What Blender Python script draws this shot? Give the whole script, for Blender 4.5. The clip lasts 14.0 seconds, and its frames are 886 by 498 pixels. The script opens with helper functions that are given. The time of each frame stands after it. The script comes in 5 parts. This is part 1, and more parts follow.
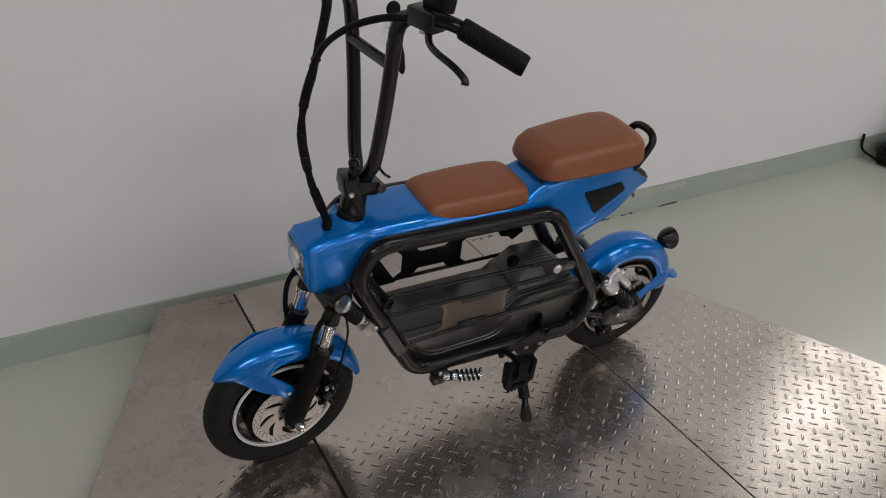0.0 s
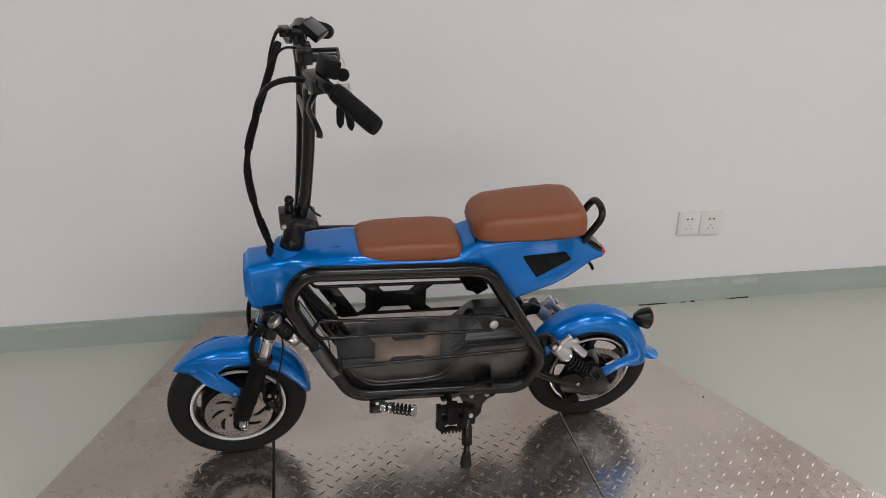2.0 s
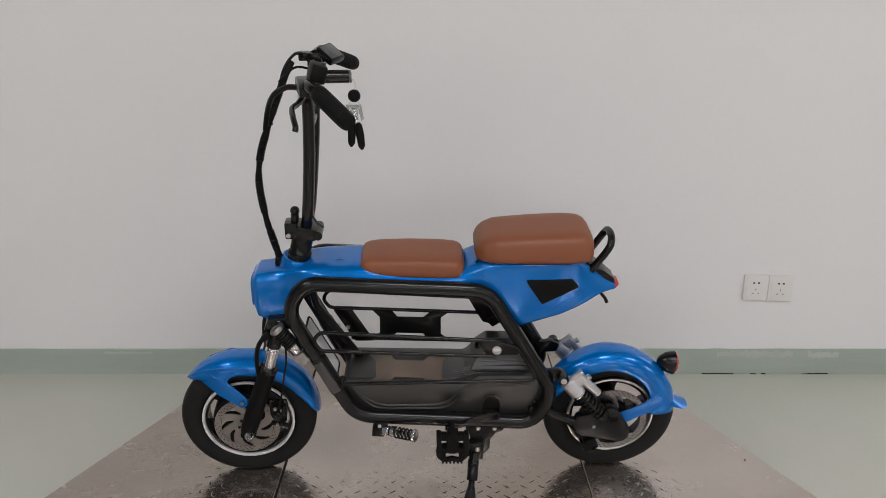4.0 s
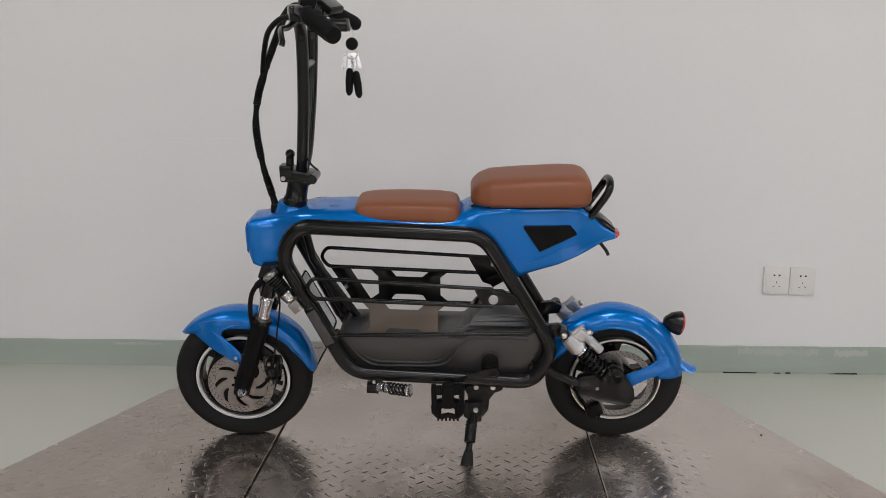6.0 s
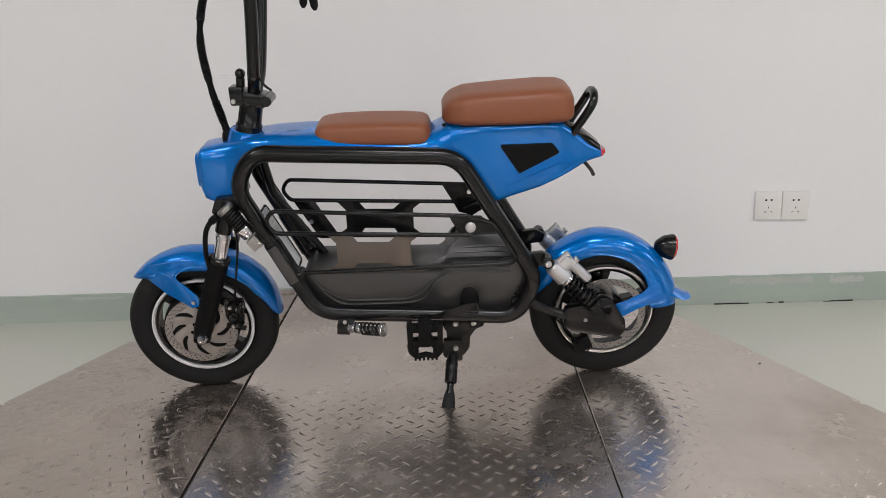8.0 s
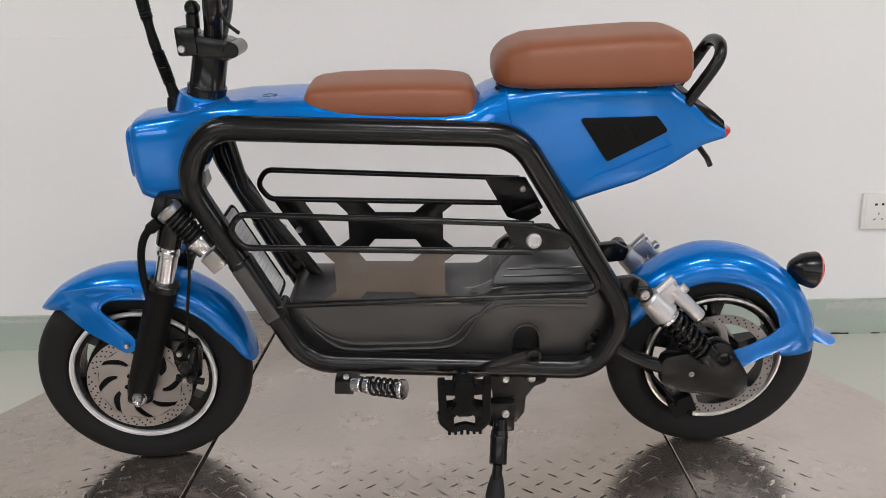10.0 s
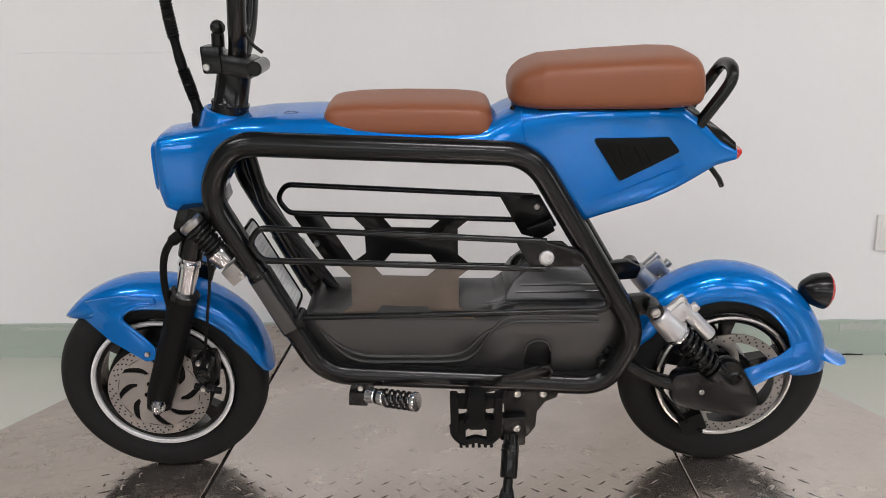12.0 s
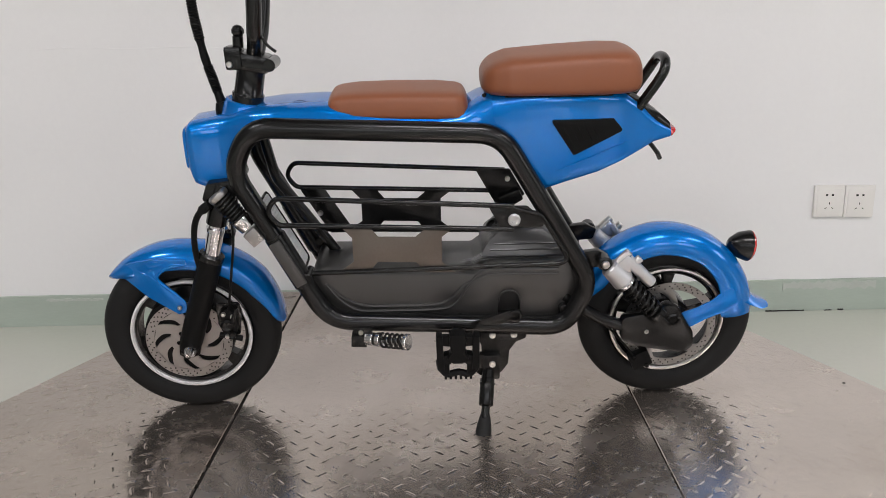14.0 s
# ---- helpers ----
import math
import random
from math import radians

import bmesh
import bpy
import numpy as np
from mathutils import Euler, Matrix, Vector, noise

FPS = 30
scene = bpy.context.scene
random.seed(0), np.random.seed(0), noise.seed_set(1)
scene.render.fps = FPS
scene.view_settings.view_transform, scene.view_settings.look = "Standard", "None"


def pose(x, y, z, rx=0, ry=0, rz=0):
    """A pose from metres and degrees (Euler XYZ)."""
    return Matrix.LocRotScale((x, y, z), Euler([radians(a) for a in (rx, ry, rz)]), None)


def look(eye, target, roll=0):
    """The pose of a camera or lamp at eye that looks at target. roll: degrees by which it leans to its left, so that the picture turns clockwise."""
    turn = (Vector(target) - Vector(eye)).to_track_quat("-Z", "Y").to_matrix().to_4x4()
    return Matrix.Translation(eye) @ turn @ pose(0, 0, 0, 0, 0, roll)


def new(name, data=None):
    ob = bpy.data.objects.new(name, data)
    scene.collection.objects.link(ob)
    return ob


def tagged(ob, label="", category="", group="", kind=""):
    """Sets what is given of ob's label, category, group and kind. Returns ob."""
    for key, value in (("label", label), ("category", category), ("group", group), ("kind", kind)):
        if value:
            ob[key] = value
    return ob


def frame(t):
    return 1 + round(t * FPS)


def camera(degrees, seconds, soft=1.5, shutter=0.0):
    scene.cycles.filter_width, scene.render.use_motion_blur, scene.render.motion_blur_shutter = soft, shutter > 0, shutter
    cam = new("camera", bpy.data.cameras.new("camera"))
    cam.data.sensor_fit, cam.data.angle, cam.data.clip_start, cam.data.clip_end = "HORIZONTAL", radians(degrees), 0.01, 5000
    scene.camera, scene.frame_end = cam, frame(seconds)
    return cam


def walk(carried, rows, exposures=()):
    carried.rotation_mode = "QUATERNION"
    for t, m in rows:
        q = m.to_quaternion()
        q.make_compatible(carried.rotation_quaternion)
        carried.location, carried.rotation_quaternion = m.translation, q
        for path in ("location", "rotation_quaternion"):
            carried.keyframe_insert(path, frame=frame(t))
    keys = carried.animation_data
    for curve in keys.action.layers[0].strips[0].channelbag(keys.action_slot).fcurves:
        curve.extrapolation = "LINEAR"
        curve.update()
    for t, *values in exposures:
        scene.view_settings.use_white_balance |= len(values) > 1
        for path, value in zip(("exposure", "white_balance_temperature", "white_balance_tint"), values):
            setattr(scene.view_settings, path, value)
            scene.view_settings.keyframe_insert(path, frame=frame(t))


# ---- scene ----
cam = camera(57.0, 14.0, soft=0.7)
PATH = [
    (0, (-0.322, -1.434, 1.307), (0.506, 0.099, 0.324), 1.3),
    (0.5, (-0.219, -1.528, 1.325), (0.467, 0.083, 0.358), 1.4),
    (1, (-0.143, -1.697, 1.33), (0.418, -0.011, 0.411), 1.5),
    (1.5, (0.022, -1.76, 1.345), (0.468, -0.021, 0.464), 1.3),
    (2, (0.19, -1.809, 1.351), (0.54, -0.026, 0.516), 1.3),
    (2.5, (0.251, -1.91, 1.352), (0.54, -0.094, 0.564), 0.9),
    (3, (0.309, -1.953, 1.351), (0.52, -0.112, 0.6), 0.7),
    (3.2, (0.352, -1.949, 1.344), (0.525, -0.096, 0.613), 0.7),
    (5.3, (0.589, -1.886, 0.904), (0.475, 0.068, 0.493), -0.3),
    (5.5, (0.594, -1.912, 0.905), (0.489, 0.043, 0.497), -0.4),
    (6, (0.59, -1.966, 0.888), (0.512, -0.012, 0.469), -0.1),
    (6.5, (0.604, -1.953, 0.84), (0.533, -0.004, 0.396), -0.2),
    (7, (0.602, -1.918, 0.806), (0.537, 0.022, 0.323), -0.6),
    (7.5, (0.599, -1.867, 0.798), (0.554, 0.063, 0.277), -1.4),
    (8, (0.602, -1.83, 0.792), (0.569, 0.1, 0.268), -1.9),
    (8.2, (0.593, -1.801, 0.792), (0.577, 0.129, 0.268), -1.7),
    (10.3, (0.513, -1.274, 0.673), (0.495, 0.658, 0.157), -1.3),
    (10.5, (0.514, -1.277, 0.674), (0.493, 0.658, 0.167), -1.3),
    (11, (0.506, -1.292, 0.687), (0.467, 0.648, 0.2), -1.1),
    (11.5, (0.503, -1.3, 0.686), (0.453, 0.641, 0.21), -0.8),
    (12, (0.518, -1.319, 0.687), (0.462, 0.621, 0.203), -0.8),
    (12.5, (0.522, -1.368, 0.692), (0.48, 0.572, 0.207), -0.7),
    (13, (0.519, -1.434, 0.695), (0.484, 0.503, 0.201), -1.0),
    (13.5, (0.522, -1.51, 0.703), (0.501, 0.425, 0.198), -1.4),
    (14, (0.524, -1.557, 0.712), (0.503, 0.373, 0.19), -1.4),
]
walk(cam, [(t, look(eye, target, roll)) for t, eye, target, roll in PATH],
     exposures=[(0.0, -1.02), (0.5, -1.04), (1.0, -0.86), (1.5, -0.64), (2.4, -0.69), (3.0, -0.66), (5.5, -0.70), (6.5, -0.59), (8.0, -0.44), (10.5, -0.24), (14.0, -0.28)])

# ---- light ----
world = bpy.data.worlds.new("sky")
scene.world = world
world.use_nodes = True
wn = world.node_tree
sky = wn.nodes.new("ShaderNodeTexSky")
sky.sky_type = "NISHITA"
sky.sun_disc = False
sky.sun_elevation, sky.sun_rotation = radians(38), radians(150)
wn.links.new(sky.outputs[0], wn.nodes["Background"].inputs[0])
wn.nodes["Background"].inputs[1].default_value = 0.12


def window_light(name, x, y, z, w, h, power, turn, tint=(0.93, 0.97, 1.0)):
    lamp = bpy.data.lights.new(name, "AREA")
    lamp.shape, lamp.size, lamp.size_y, lamp.energy, lamp.color = "RECTANGLE", w, h, power, tint
    ob = new(name, lamp)
    ob.matrix_world = pose(x, y, z, 90, 0, turn)
    return ob


WINDOWS = [(-3.0, 1.9), (-0.2, 1.9), (2.6, 1.9), (5.2, 1.9)]
DAY = (1.0, 0.965, 0.98)
for wx, ww in WINDOWS:
    window_light("window_daylight", wx, -8.12, 1.85, ww - 0.1, 1.5, 34, 0, DAY)
# east and north lamps are added out of view; north gives the steel its glare
window_light("window_daylight", 7.12, -3.4, 1.85, 1.4, 1.5, 40, 90, DAY)
window_light("window_daylight", 3.75, 0.84, 1.85, 1.6, 1.5, 36, 180, (1.0, 0.97, 0.93))
PANELS = [(-1.9, -2.0), (1.0, -2.0), (3.9, -2.0), (-1.9, -5.2), (1.0, -5.2), (3.9, -5.2)]
for lx, ly in PANELS:
    tube_light = window_light("ceiling_lamp_light", lx, ly, 3.225, 1.2, 0.30, 52, 0, (1.0, 0.965, 0.98))
    tube_light.matrix_world = pose(lx, ly, 3.225)


# ---- materials ----
def material(name, col, rough=0.5, metal=0.0, var=0.12, vscale=6.0, fine=0.08, fscale=180.0, bump=0.05, bscale=400.0,
             rvar=0.1, coat=0.0, stain=None, stain_at=0.6, spec=0.5, stretch=(1, 1, 1), worn=None):
    m = bpy.data.materials.new(name)
    m.use_nodes = True
    n, l = m.node_tree.nodes, m.node_tree.links
    b = n["Principled BSDF"]
    b.inputs["Metallic"].default_value = metal
    b.inputs["Coat Weight"].default_value = coat
    b.inputs["Coat Roughness"].default_value = 0.025
    b.inputs["Specular IOR Level"].default_value = spec
    co = n.new("ShaderNodeTexCoord")
    mp = n.new("ShaderNodeMapping")
    mp.inputs["Scale"].default_value = stretch
    l.new(co.outputs["Object"], mp.inputs[0])
    big, small, grain = (n.new("ShaderNodeTexNoise") for _ in range(3))
    for node, sc, det in ((big, vscale, 5), (small, fscale, 3), (grain, bscale, 2)):
        node.inputs["Scale"].default_value, node.inputs["Detail"].default_value = sc, det
        l.new(mp.outputs[0], node.inputs["Vector"])
    add = n.new("ShaderNodeMath")
    add.operation = "MULTIPLY_ADD"
    l.new(big.outputs[0], add.inputs[0])
    add.inputs[1].default_value, add.inputs[2].default_value = 2 * var, 1 - var
    add2 = n.new("ShaderNodeMath")
    add2.operation = "MULTIPLY_ADD"
    l.new(small.outputs[0], add2.inputs[0])
    add2.inputs[1].default_value = 2 * fine
    l.new(add.outputs[0], add2.inputs[2])
    mul = n.new("ShaderNodeMix")
    mul.data_type, mul.blend_type = "RGBA", "MULTIPLY"
    mul.inputs[0].default_value = 1
    mul.inputs[6].default_value = (*col, 1)
    l.new(add2.outputs[0], mul.inputs[7])
    out = mul.outputs[2]
    if stain:
        ramp = n.new("ShaderNodeMapRange")
        ramp.inputs[1].default_value, ramp.inputs[2].default_value = stain_at, stain_at + 0.18
        other = n.new("ShaderNodeTexNoise")
        other.inputs["Scale"].default_value, other.inputs["Detail"].default_value = vscale * 0.6, 8
        l.new(mp.outputs[0], other.inputs["Vector"])
        l.new(other.outputs[0], ramp.inputs[0])
        mx = n.new("ShaderNodeMix")
        mx.data_type = "RGBA"
        l.new(ramp.outputs[0], mx.inputs[0])
        l.new(out, mx.inputs[6])
        mx.inputs[7].default_value = (*stain, 1)
        out = mx.outputs[2]
    l.new(out, b.inputs["Base Color"])
    rr = n.new("ShaderNodeMath")
    rr.operation = "MULTIPLY_ADD"
    l.new(big.outputs[0], rr.inputs[0])
    rr.inputs[1].default_value, rr.inputs[2].default_value = 2 * rvar, max(0.02, rough - rvar)
    gloss = rr.outputs[0]
    if worn:
        patch = n.new("ShaderNodeTexNoise")
        patch.inputs["Scale"].default_value, patch.inputs["Detail"].default_value, patch.inputs["Roughness"].default_value = worn[0], 6, 0.65
        l.new(mp.outputs[0], patch.inputs["Vector"])
        level = n.new("ShaderNodeMapRange")
        level.inputs[1].default_value, level.inputs[2].default_value = 0.42, 0.68
        level.inputs[3].default_value, level.inputs[4].default_value = -0.25 * worn[1], worn[1]
        l.new(patch.outputs[0], level.inputs[0])
        both = n.new("ShaderNodeMath")
        both.use_clamp = True
        l.new(gloss, both.inputs[0])
        l.new(level.outputs[0], both.inputs[1])
        gloss = both.outputs[0]
    l.new(gloss, b.inputs["Roughness"])
    if bump:
        bp = n.new("ShaderNodeBump")
        bp.inputs["Strength"].default_value, bp.inputs["Distance"].default_value = bump, 0.002
        l.new(grain.outputs[0], bp.inputs["Height"])
        l.new(bp.outputs[0], b.inputs["Normal"])
    return m


def glass_material(name, col=(1, 1, 1), rough=0.02):
    m = bpy.data.materials.new(name)
    m.use_nodes = True
    b = m.node_tree.nodes["Principled BSDF"]
    b.inputs["Base Color"].default_value = (*col, 1)
    b.inputs["Transmission Weight"].default_value = 1
    b.inputs["Roughness"].default_value = rough
    b.inputs["IOR"].default_value = 1.45
    return m


BLUE = material("blue_gloss_paint", (0.0, 0.158, 0.55), 0.25, 0.40, 0.05, 3, 0.03, 900, 0.006, 900, 0.03, 0.9, spec=0.0)
BLACK = material("black_satin_paint", (0.005, 0.005, 0.005), 0.21, 0, 0.2, 12, 0.1, 500, 0.02, 500, 0.06, 0.0, spec=0.34)
PLASTIC = material("black_moulded_plastic", (0.019, 0.0182, 0.0175), 0.36, 0, 0.15, 9, 0.15, 700, 0.10, 900, 0.07, spec=1.0)
MATT = material("matt_black_plastic", (0.005, 0.005, 0.005), 0.46, 0, 0.15, 14, 0.1, 600, 0.15, 900, 0.08, spec=0.12)
RUBBER = material("black_tyre_rubber", (0.010, 0.010, 0.010), 0.62, 0, 0.2, 16, 0.15, 500, 0.25, 350, 0.08, stain=(0.02, 0.019, 0.018), stain_at=0.62, spec=0.22)
LEATHER = material("brown_leatherette", (0.21, 0.066, 0.026), 0.42, 0, 0.10, 5, 0.10, 700, 0.16, 1100, 0.06)
# black rack sheet with its front light put into a bronze-grey colour
LITSHEET = material("front_lit_black_sheet", (0.13, 0.113, 0.098), 0.33, 0.85, 0.2, 8, 0.1, 200, 0.03, 300, 0.08)
MESHWIRE = material("grey_mesh_wire", (0.60, 0.60, 0.60), 0.4, 0.1, 0.2, 30, 0.1, 500, 0.0)
DIFFUSER = material("lamp_diffuser", (0.85, 0.85, 0.84), 0.4, 0, 0.02)
DIFFUSER.node_tree.nodes["Principled BSDF"].inputs["Emission Color"].default_value = (1, 0.965, 0.98, 1)
DIFFUSER.node_tree.nodes["Principled BSDF"].inputs["Emission Strength"].default_value = 3.0
CHROME = material("polished_steel", (0.72, 0.72, 0.74), 0.16, 1, 0.1, 30, 0.05, 400, 0.03, 500, 0.06)
DISCSTEEL = material("drilled_disc_steel", (0.37, 0.36, 0.35), 0.38, 1, 0.12, 40, 0.1, 600, 0.05, 700, 0.08)
# same disc steel, darkened because the rear disc catches less light
REARDISC = material("shaded_disc_steel", (0.24, 0.235, 0.23), 0.34, 1, 0.14, 40, 0.1, 600, 0.05, 700, 0.08)
STEEL = material("brushed_steel", (0.62, 0.60, 0.58), 0.34, 1, 0.12, 40, 0.1, 600, 0.05, 700, 0.08)
ALU = material("cast_aluminium", (0.56, 0.56, 0.57), 0.38, 0.85, 0.1, 25, 0.1, 500, 0.12, 600, 0.08)
RIMSILVER = material("silver_rim_edge", (0.78, 0.77, 0.77), 0.4, 0.25, 0.08, 20, 0.05, 500, 0.03, 500, 0.05)
PLATE = material("worn_tread_steel", (0.55, 0.497, 0.453), 0.215, 0.9, 0.24, 3.2, 0.12, 90, 0.05, 70, 0.09, stain=(0.43, 0.372, 0.324), stain_at=0.52, worn=(14, 0.08))
OLDPLATE = material("older_tread_steel", (0.40, 0.352, 0.312), 0.18, 0.9, 0.28, 3.6, 0.14, 90, 0.06, 70, 0.10, stain=(0.33, 0.275, 0.235), stain_at=0.50, worn=(22, 0.21))
DARKGAP = material("dark_seam", (0.012, 0.011, 0.010), 0.8, 0)
WALLPAINT = material("white_wall_paint", (0.80, 0.79, 0.785), 0.6, 0, 0.03, 1.1, 0.015, 60, 0.10, 130, 0.05)
CEILPAINT = material("unseen_ceiling_grey", (0.26, 0.26, 0.26), 0.7, 0, 0.03, 1.5, 0.02, 60, 0.05, 120, 0.05)
SKIRT = material("green_skirting_paint", (0.36, 0.41, 0.355), 0.45, 0, 0.12, 5, 0.06, 120, 0.10, 90, 0.08, stain=(0.47, 0.47, 0.45), stain_at=0.58, stretch=(0.5, 1, 3))
EPOXY = material("pale_green_epoxy_floor", (0.52, 0.53, 0.462), 0.20, 0, 0.07, 1.6, 0.03, 70, 0.03, 60, 0.06, stain=(0.55, 0.535, 0.48), stain_at=0.55)
SOCKETW = material("white_socket_plastic", (0.77, 0.745, 0.71), 0.32, 0, 0.03, 12, 0.02, 300, 0.02, 500, 0.04)
REDLENS = material("red_lamp_lens", (0.5, 0.012, 0.012), 0.12, 0, 0.05, 40, 0.05, 400, 0.05, 300, 0.03, 1.0)
LAMPIN = material("silver_reflector", (0.82, 0.82, 0.82), 0.12, 1, 0.03, 30, 0.02, 300, 0.0)
GLASS = glass_material("clear_lens")
SCREEN = material("dark_display_glass", (0.05, 0.055, 0.06), 0.06, 0, 0.02, 20, 0.02, 200, 0.0, coat=1.0)
# grey of the unseen walls, set by how much fill light they return
BOUNCEGREY = material("unseen_wall_bounce_grey", (0.25, 0.248, 0.246), 0.7, 0, 0.04, 1.2, 0.02, 60, 0.08, 130, 0.05)
FRAMEW = material("white_window_frame", (0.78, 0.78, 0.78), 0.4, 0, 0.03)


# ---- mesh helpers ----
def part(name, bm, mat, parent=None, label="", smooth=40, at=None):
    """One mesh object out of a bmesh, under its thing or part."""
    if at is not None:
        bm.transform(at)
    bmesh.ops.recalc_face_normals(bm, faces=bm.faces)
    me = bpy.data.meshes.new(name)
    bm.to_mesh(me)
    bm.free()
    me.materials.append(mat)
    if smooth:
        for p in me.polygons:
            p.use_smooth = True
        me.set_sharp_from_angle(angle=radians(smooth))
    ob = new(name, me)
    if parent is not None:
        ob.parent = parent
    if label:
        ob["label"] = label
    return ob


def empty(name, m, label, category, group="", kind=""):
    ob = new(name)
    ob.empty_display_size = 0.1
    ob.matrix_world = m
    return tagged(ob, label, category, group, kind)


def rounded(points, radius, steps=7, closed=True):
    """A polyline with its corners rounded."""
    pts = [Vector(p) for p in points]
    out = []
    n = len(pts)
    for i, p in enumerate(pts):
        if not closed and i in (0, n - 1):
            out.append(p)
            continue
        r = radius[i] if isinstance(radius, (list, tuple)) else radius
        a, b = pts[i - 1] - p, pts[(i + 1) % n] - p
        half = a.angle(b) / 2
        cut = min(r / math.tan(half), a.length * 0.49, b.length * 0.49)
        s, e = p + a.normalized() * cut, p + b.normalized() * cut
        for k in range(steps + 1):
            t = k / steps
            out.append(s * (1 - t) ** 2 + p * 2 * t * (1 - t) + e * t * t)
    return out


def smoothed(points, per=6):
    """A Catmull-Rom curve through points."""
    p = [Vector(q) for q in points]
    p = [2 * p[0] - p[1]] + p + [2 * p[-1] - p[-2]]
    out = []
    for i in range(1, len(p) - 2):
        a, b, c, d = p[i - 1:i + 3]
        for k in range(per):
            t = k / per
            out.append(0.5 * (2 * b + (c - a) * t + (2 * a - 5 * b + 4 * c - d) * t * t + (3 * b - a - 3 * c + d) * t ** 3))
    out.append(p[-2])
    return out


def add_tube(bm, path, r, n=12, closed=False, taper=None):
    path = [Vector(p) for p in path]
    m = len(path)
    side = None
    rings = []
    for i, p in enumerate(path):
        if closed:
            d = path[(i + 1) % m] - path[i - 1]
        else:
            d = path[min(i + 1, m - 1)] - path[max(i - 1, 0)]
        d.normalize()
        if side is None:
            side = d.orthogonal().normalized()
        side = (side - d * side.dot(d)).normalized()
        up = d.cross(side)
        rr = taper(i / (m - 1)) * r if taper else r
        rings.append([bm.verts.new(p + (side * math.cos(a) + up * math.sin(a)) * rr) for a in (2 * math.pi * k / n for k in range(n))])
    for i in range(m if closed else m - 1):
        a, b = rings[i], rings[(i + 1) % m]
        shift = 0
        if closed and i == m - 1:
            shift = min(range(n), key=lambda s: (a[0].co - b[s].co).length)
        for k in range(n):
            bm.faces.new((a[k], a[(k + 1) % n], b[(k + 1 + shift) % n], b[(k + shift) % n]))
    if not closed:
        bm.faces.new(rings[0][::-1])
        bm.faces.new(rings[-1])
    return bm


def tube(path, r, n=12, closed=False, taper=None):
    return add_tube(bmesh.new(), path, r, n, closed, taper)


def add_lathe(bm, profile, origin=(0, 0, 0), axis=(0, 1, 0), n=40, closed=False):
    """Turns (radius, height) pairs round an axis through origin."""
    axis, origin = Vector(axis).normalized(), Vector(origin)
    u = axis.orthogonal().normalized()
    v = axis.cross(u)
    rings = []
    for r, h in profile:
        rings.append([bm.verts.new(origin + axis * h + (u * math.cos(a) + v * math.sin(a)) * max(r, 1e-4)) for a in (2 * math.pi * k / n for k in range(n))])
    for i in range(len(rings) if closed else len(rings) - 1):
        a, b = rings[i], rings[(i + 1) % len(rings)]
        for k in range(n):
            bm.faces.new((a[k], a[(k + 1) % n], b[(k + 1) % n], b[k]))
    if not closed:
        bm.faces.new(rings[0][::-1])
        bm.faces.new(rings[-1])
    return bm


def lathe(profile, origin=(0, 0, 0), axis=(0, 1, 0), n=40, closed=False):
    return add_lathe(bmesh.new(), profile, origin, axis, n, closed)


def add_rod(bm, a, b, r, r2=None, n=14, edge=0.0015):
    a, b = Vector(a), Vector(b)
    d, r2 = (b - a).length, r if r2 is None else r2
    e = min(edge, r * 0.4, d * 0.3)
    return add_lathe(bm, [(r - e, 0), (r, e), (r2, d - e), (r2 - e, d)], a, b - a, n)


def rod(a, b, r, r2=None, n=14, edge=0.0015):
    return add_rod(bmesh.new(), a, b, r, r2, n, edge)


def add_prism(bm, poly, y0, y1, bevel=0.0):
    """A side outline in (x, z), carried across from y0 to y1."""
    tmp = bmesh.new()
    a = [tmp.verts.new((x, y0, z)) for x, z in poly]
    b = [tmp.verts.new((x, y1, z)) for x, z in poly]
    tmp.faces.new(a)
    tmp.faces.new(b[::-1])
    n = len(poly)
    for i in range(n):
        tmp.faces.new((a[i], b[i], b[(i + 1) % n], a[(i + 1) % n]))
    bmesh.ops.recalc_face_normals(tmp, faces=tmp.faces)
    if bevel:
        rim = [e for e in tmp.edges if abs(e.verts[0].co.y - e.verts[1].co.y) < 1e-6]
        bmesh.ops.bevel(tmp, geom=rim, offset=bevel, segments=2, affect="EDGES", profile=0.6, clamp_overlap=True)
    me = bpy.data.meshes.new("tmp")
    tmp.to_mesh(me)
    tmp.free()
    bm.from_mesh(me)
    bpy.data.meshes.remove(me)
    return bm


def prism(poly, y0, y1, bevel=0.0):
    return add_prism(bmesh.new(), poly, y0, y1, bevel)


def xz(points, r, steps=6):
    return [(p.x, p.z) for p in rounded([(x, 0, z) for x, z in points], r, steps)]


def add_box(bm, lo, hi, bevel=0.0, at=None):
    tmp = bmesh.new()
    bmesh.ops.create_cube(tmp, size=1)
    lo, hi = Vector(lo), Vector(hi)
    for v in tmp.verts:
        v.co = Vector(((v.co[i] + 0.5) * (hi[i] - lo[i]) + lo[i] for i in range(3)))
    if bevel:
        bmesh.ops.bevel(tmp, geom=list(tmp.edges), offset=bevel, segments=2, affect="EDGES", profile=0.6, clamp_overlap=True)
    if at is not None:
        tmp.transform(at)
    me = bpy.data.meshes.new("tmp")
    tmp.to_mesh(me)
    tmp.free()
    bm.from_mesh(me)
    bpy.data.meshes.remove(me)
    return bm


def box(lo, hi, bevel=0.0, at=None):
    return add_box(bmesh.new(), lo, hi, bevel, at)


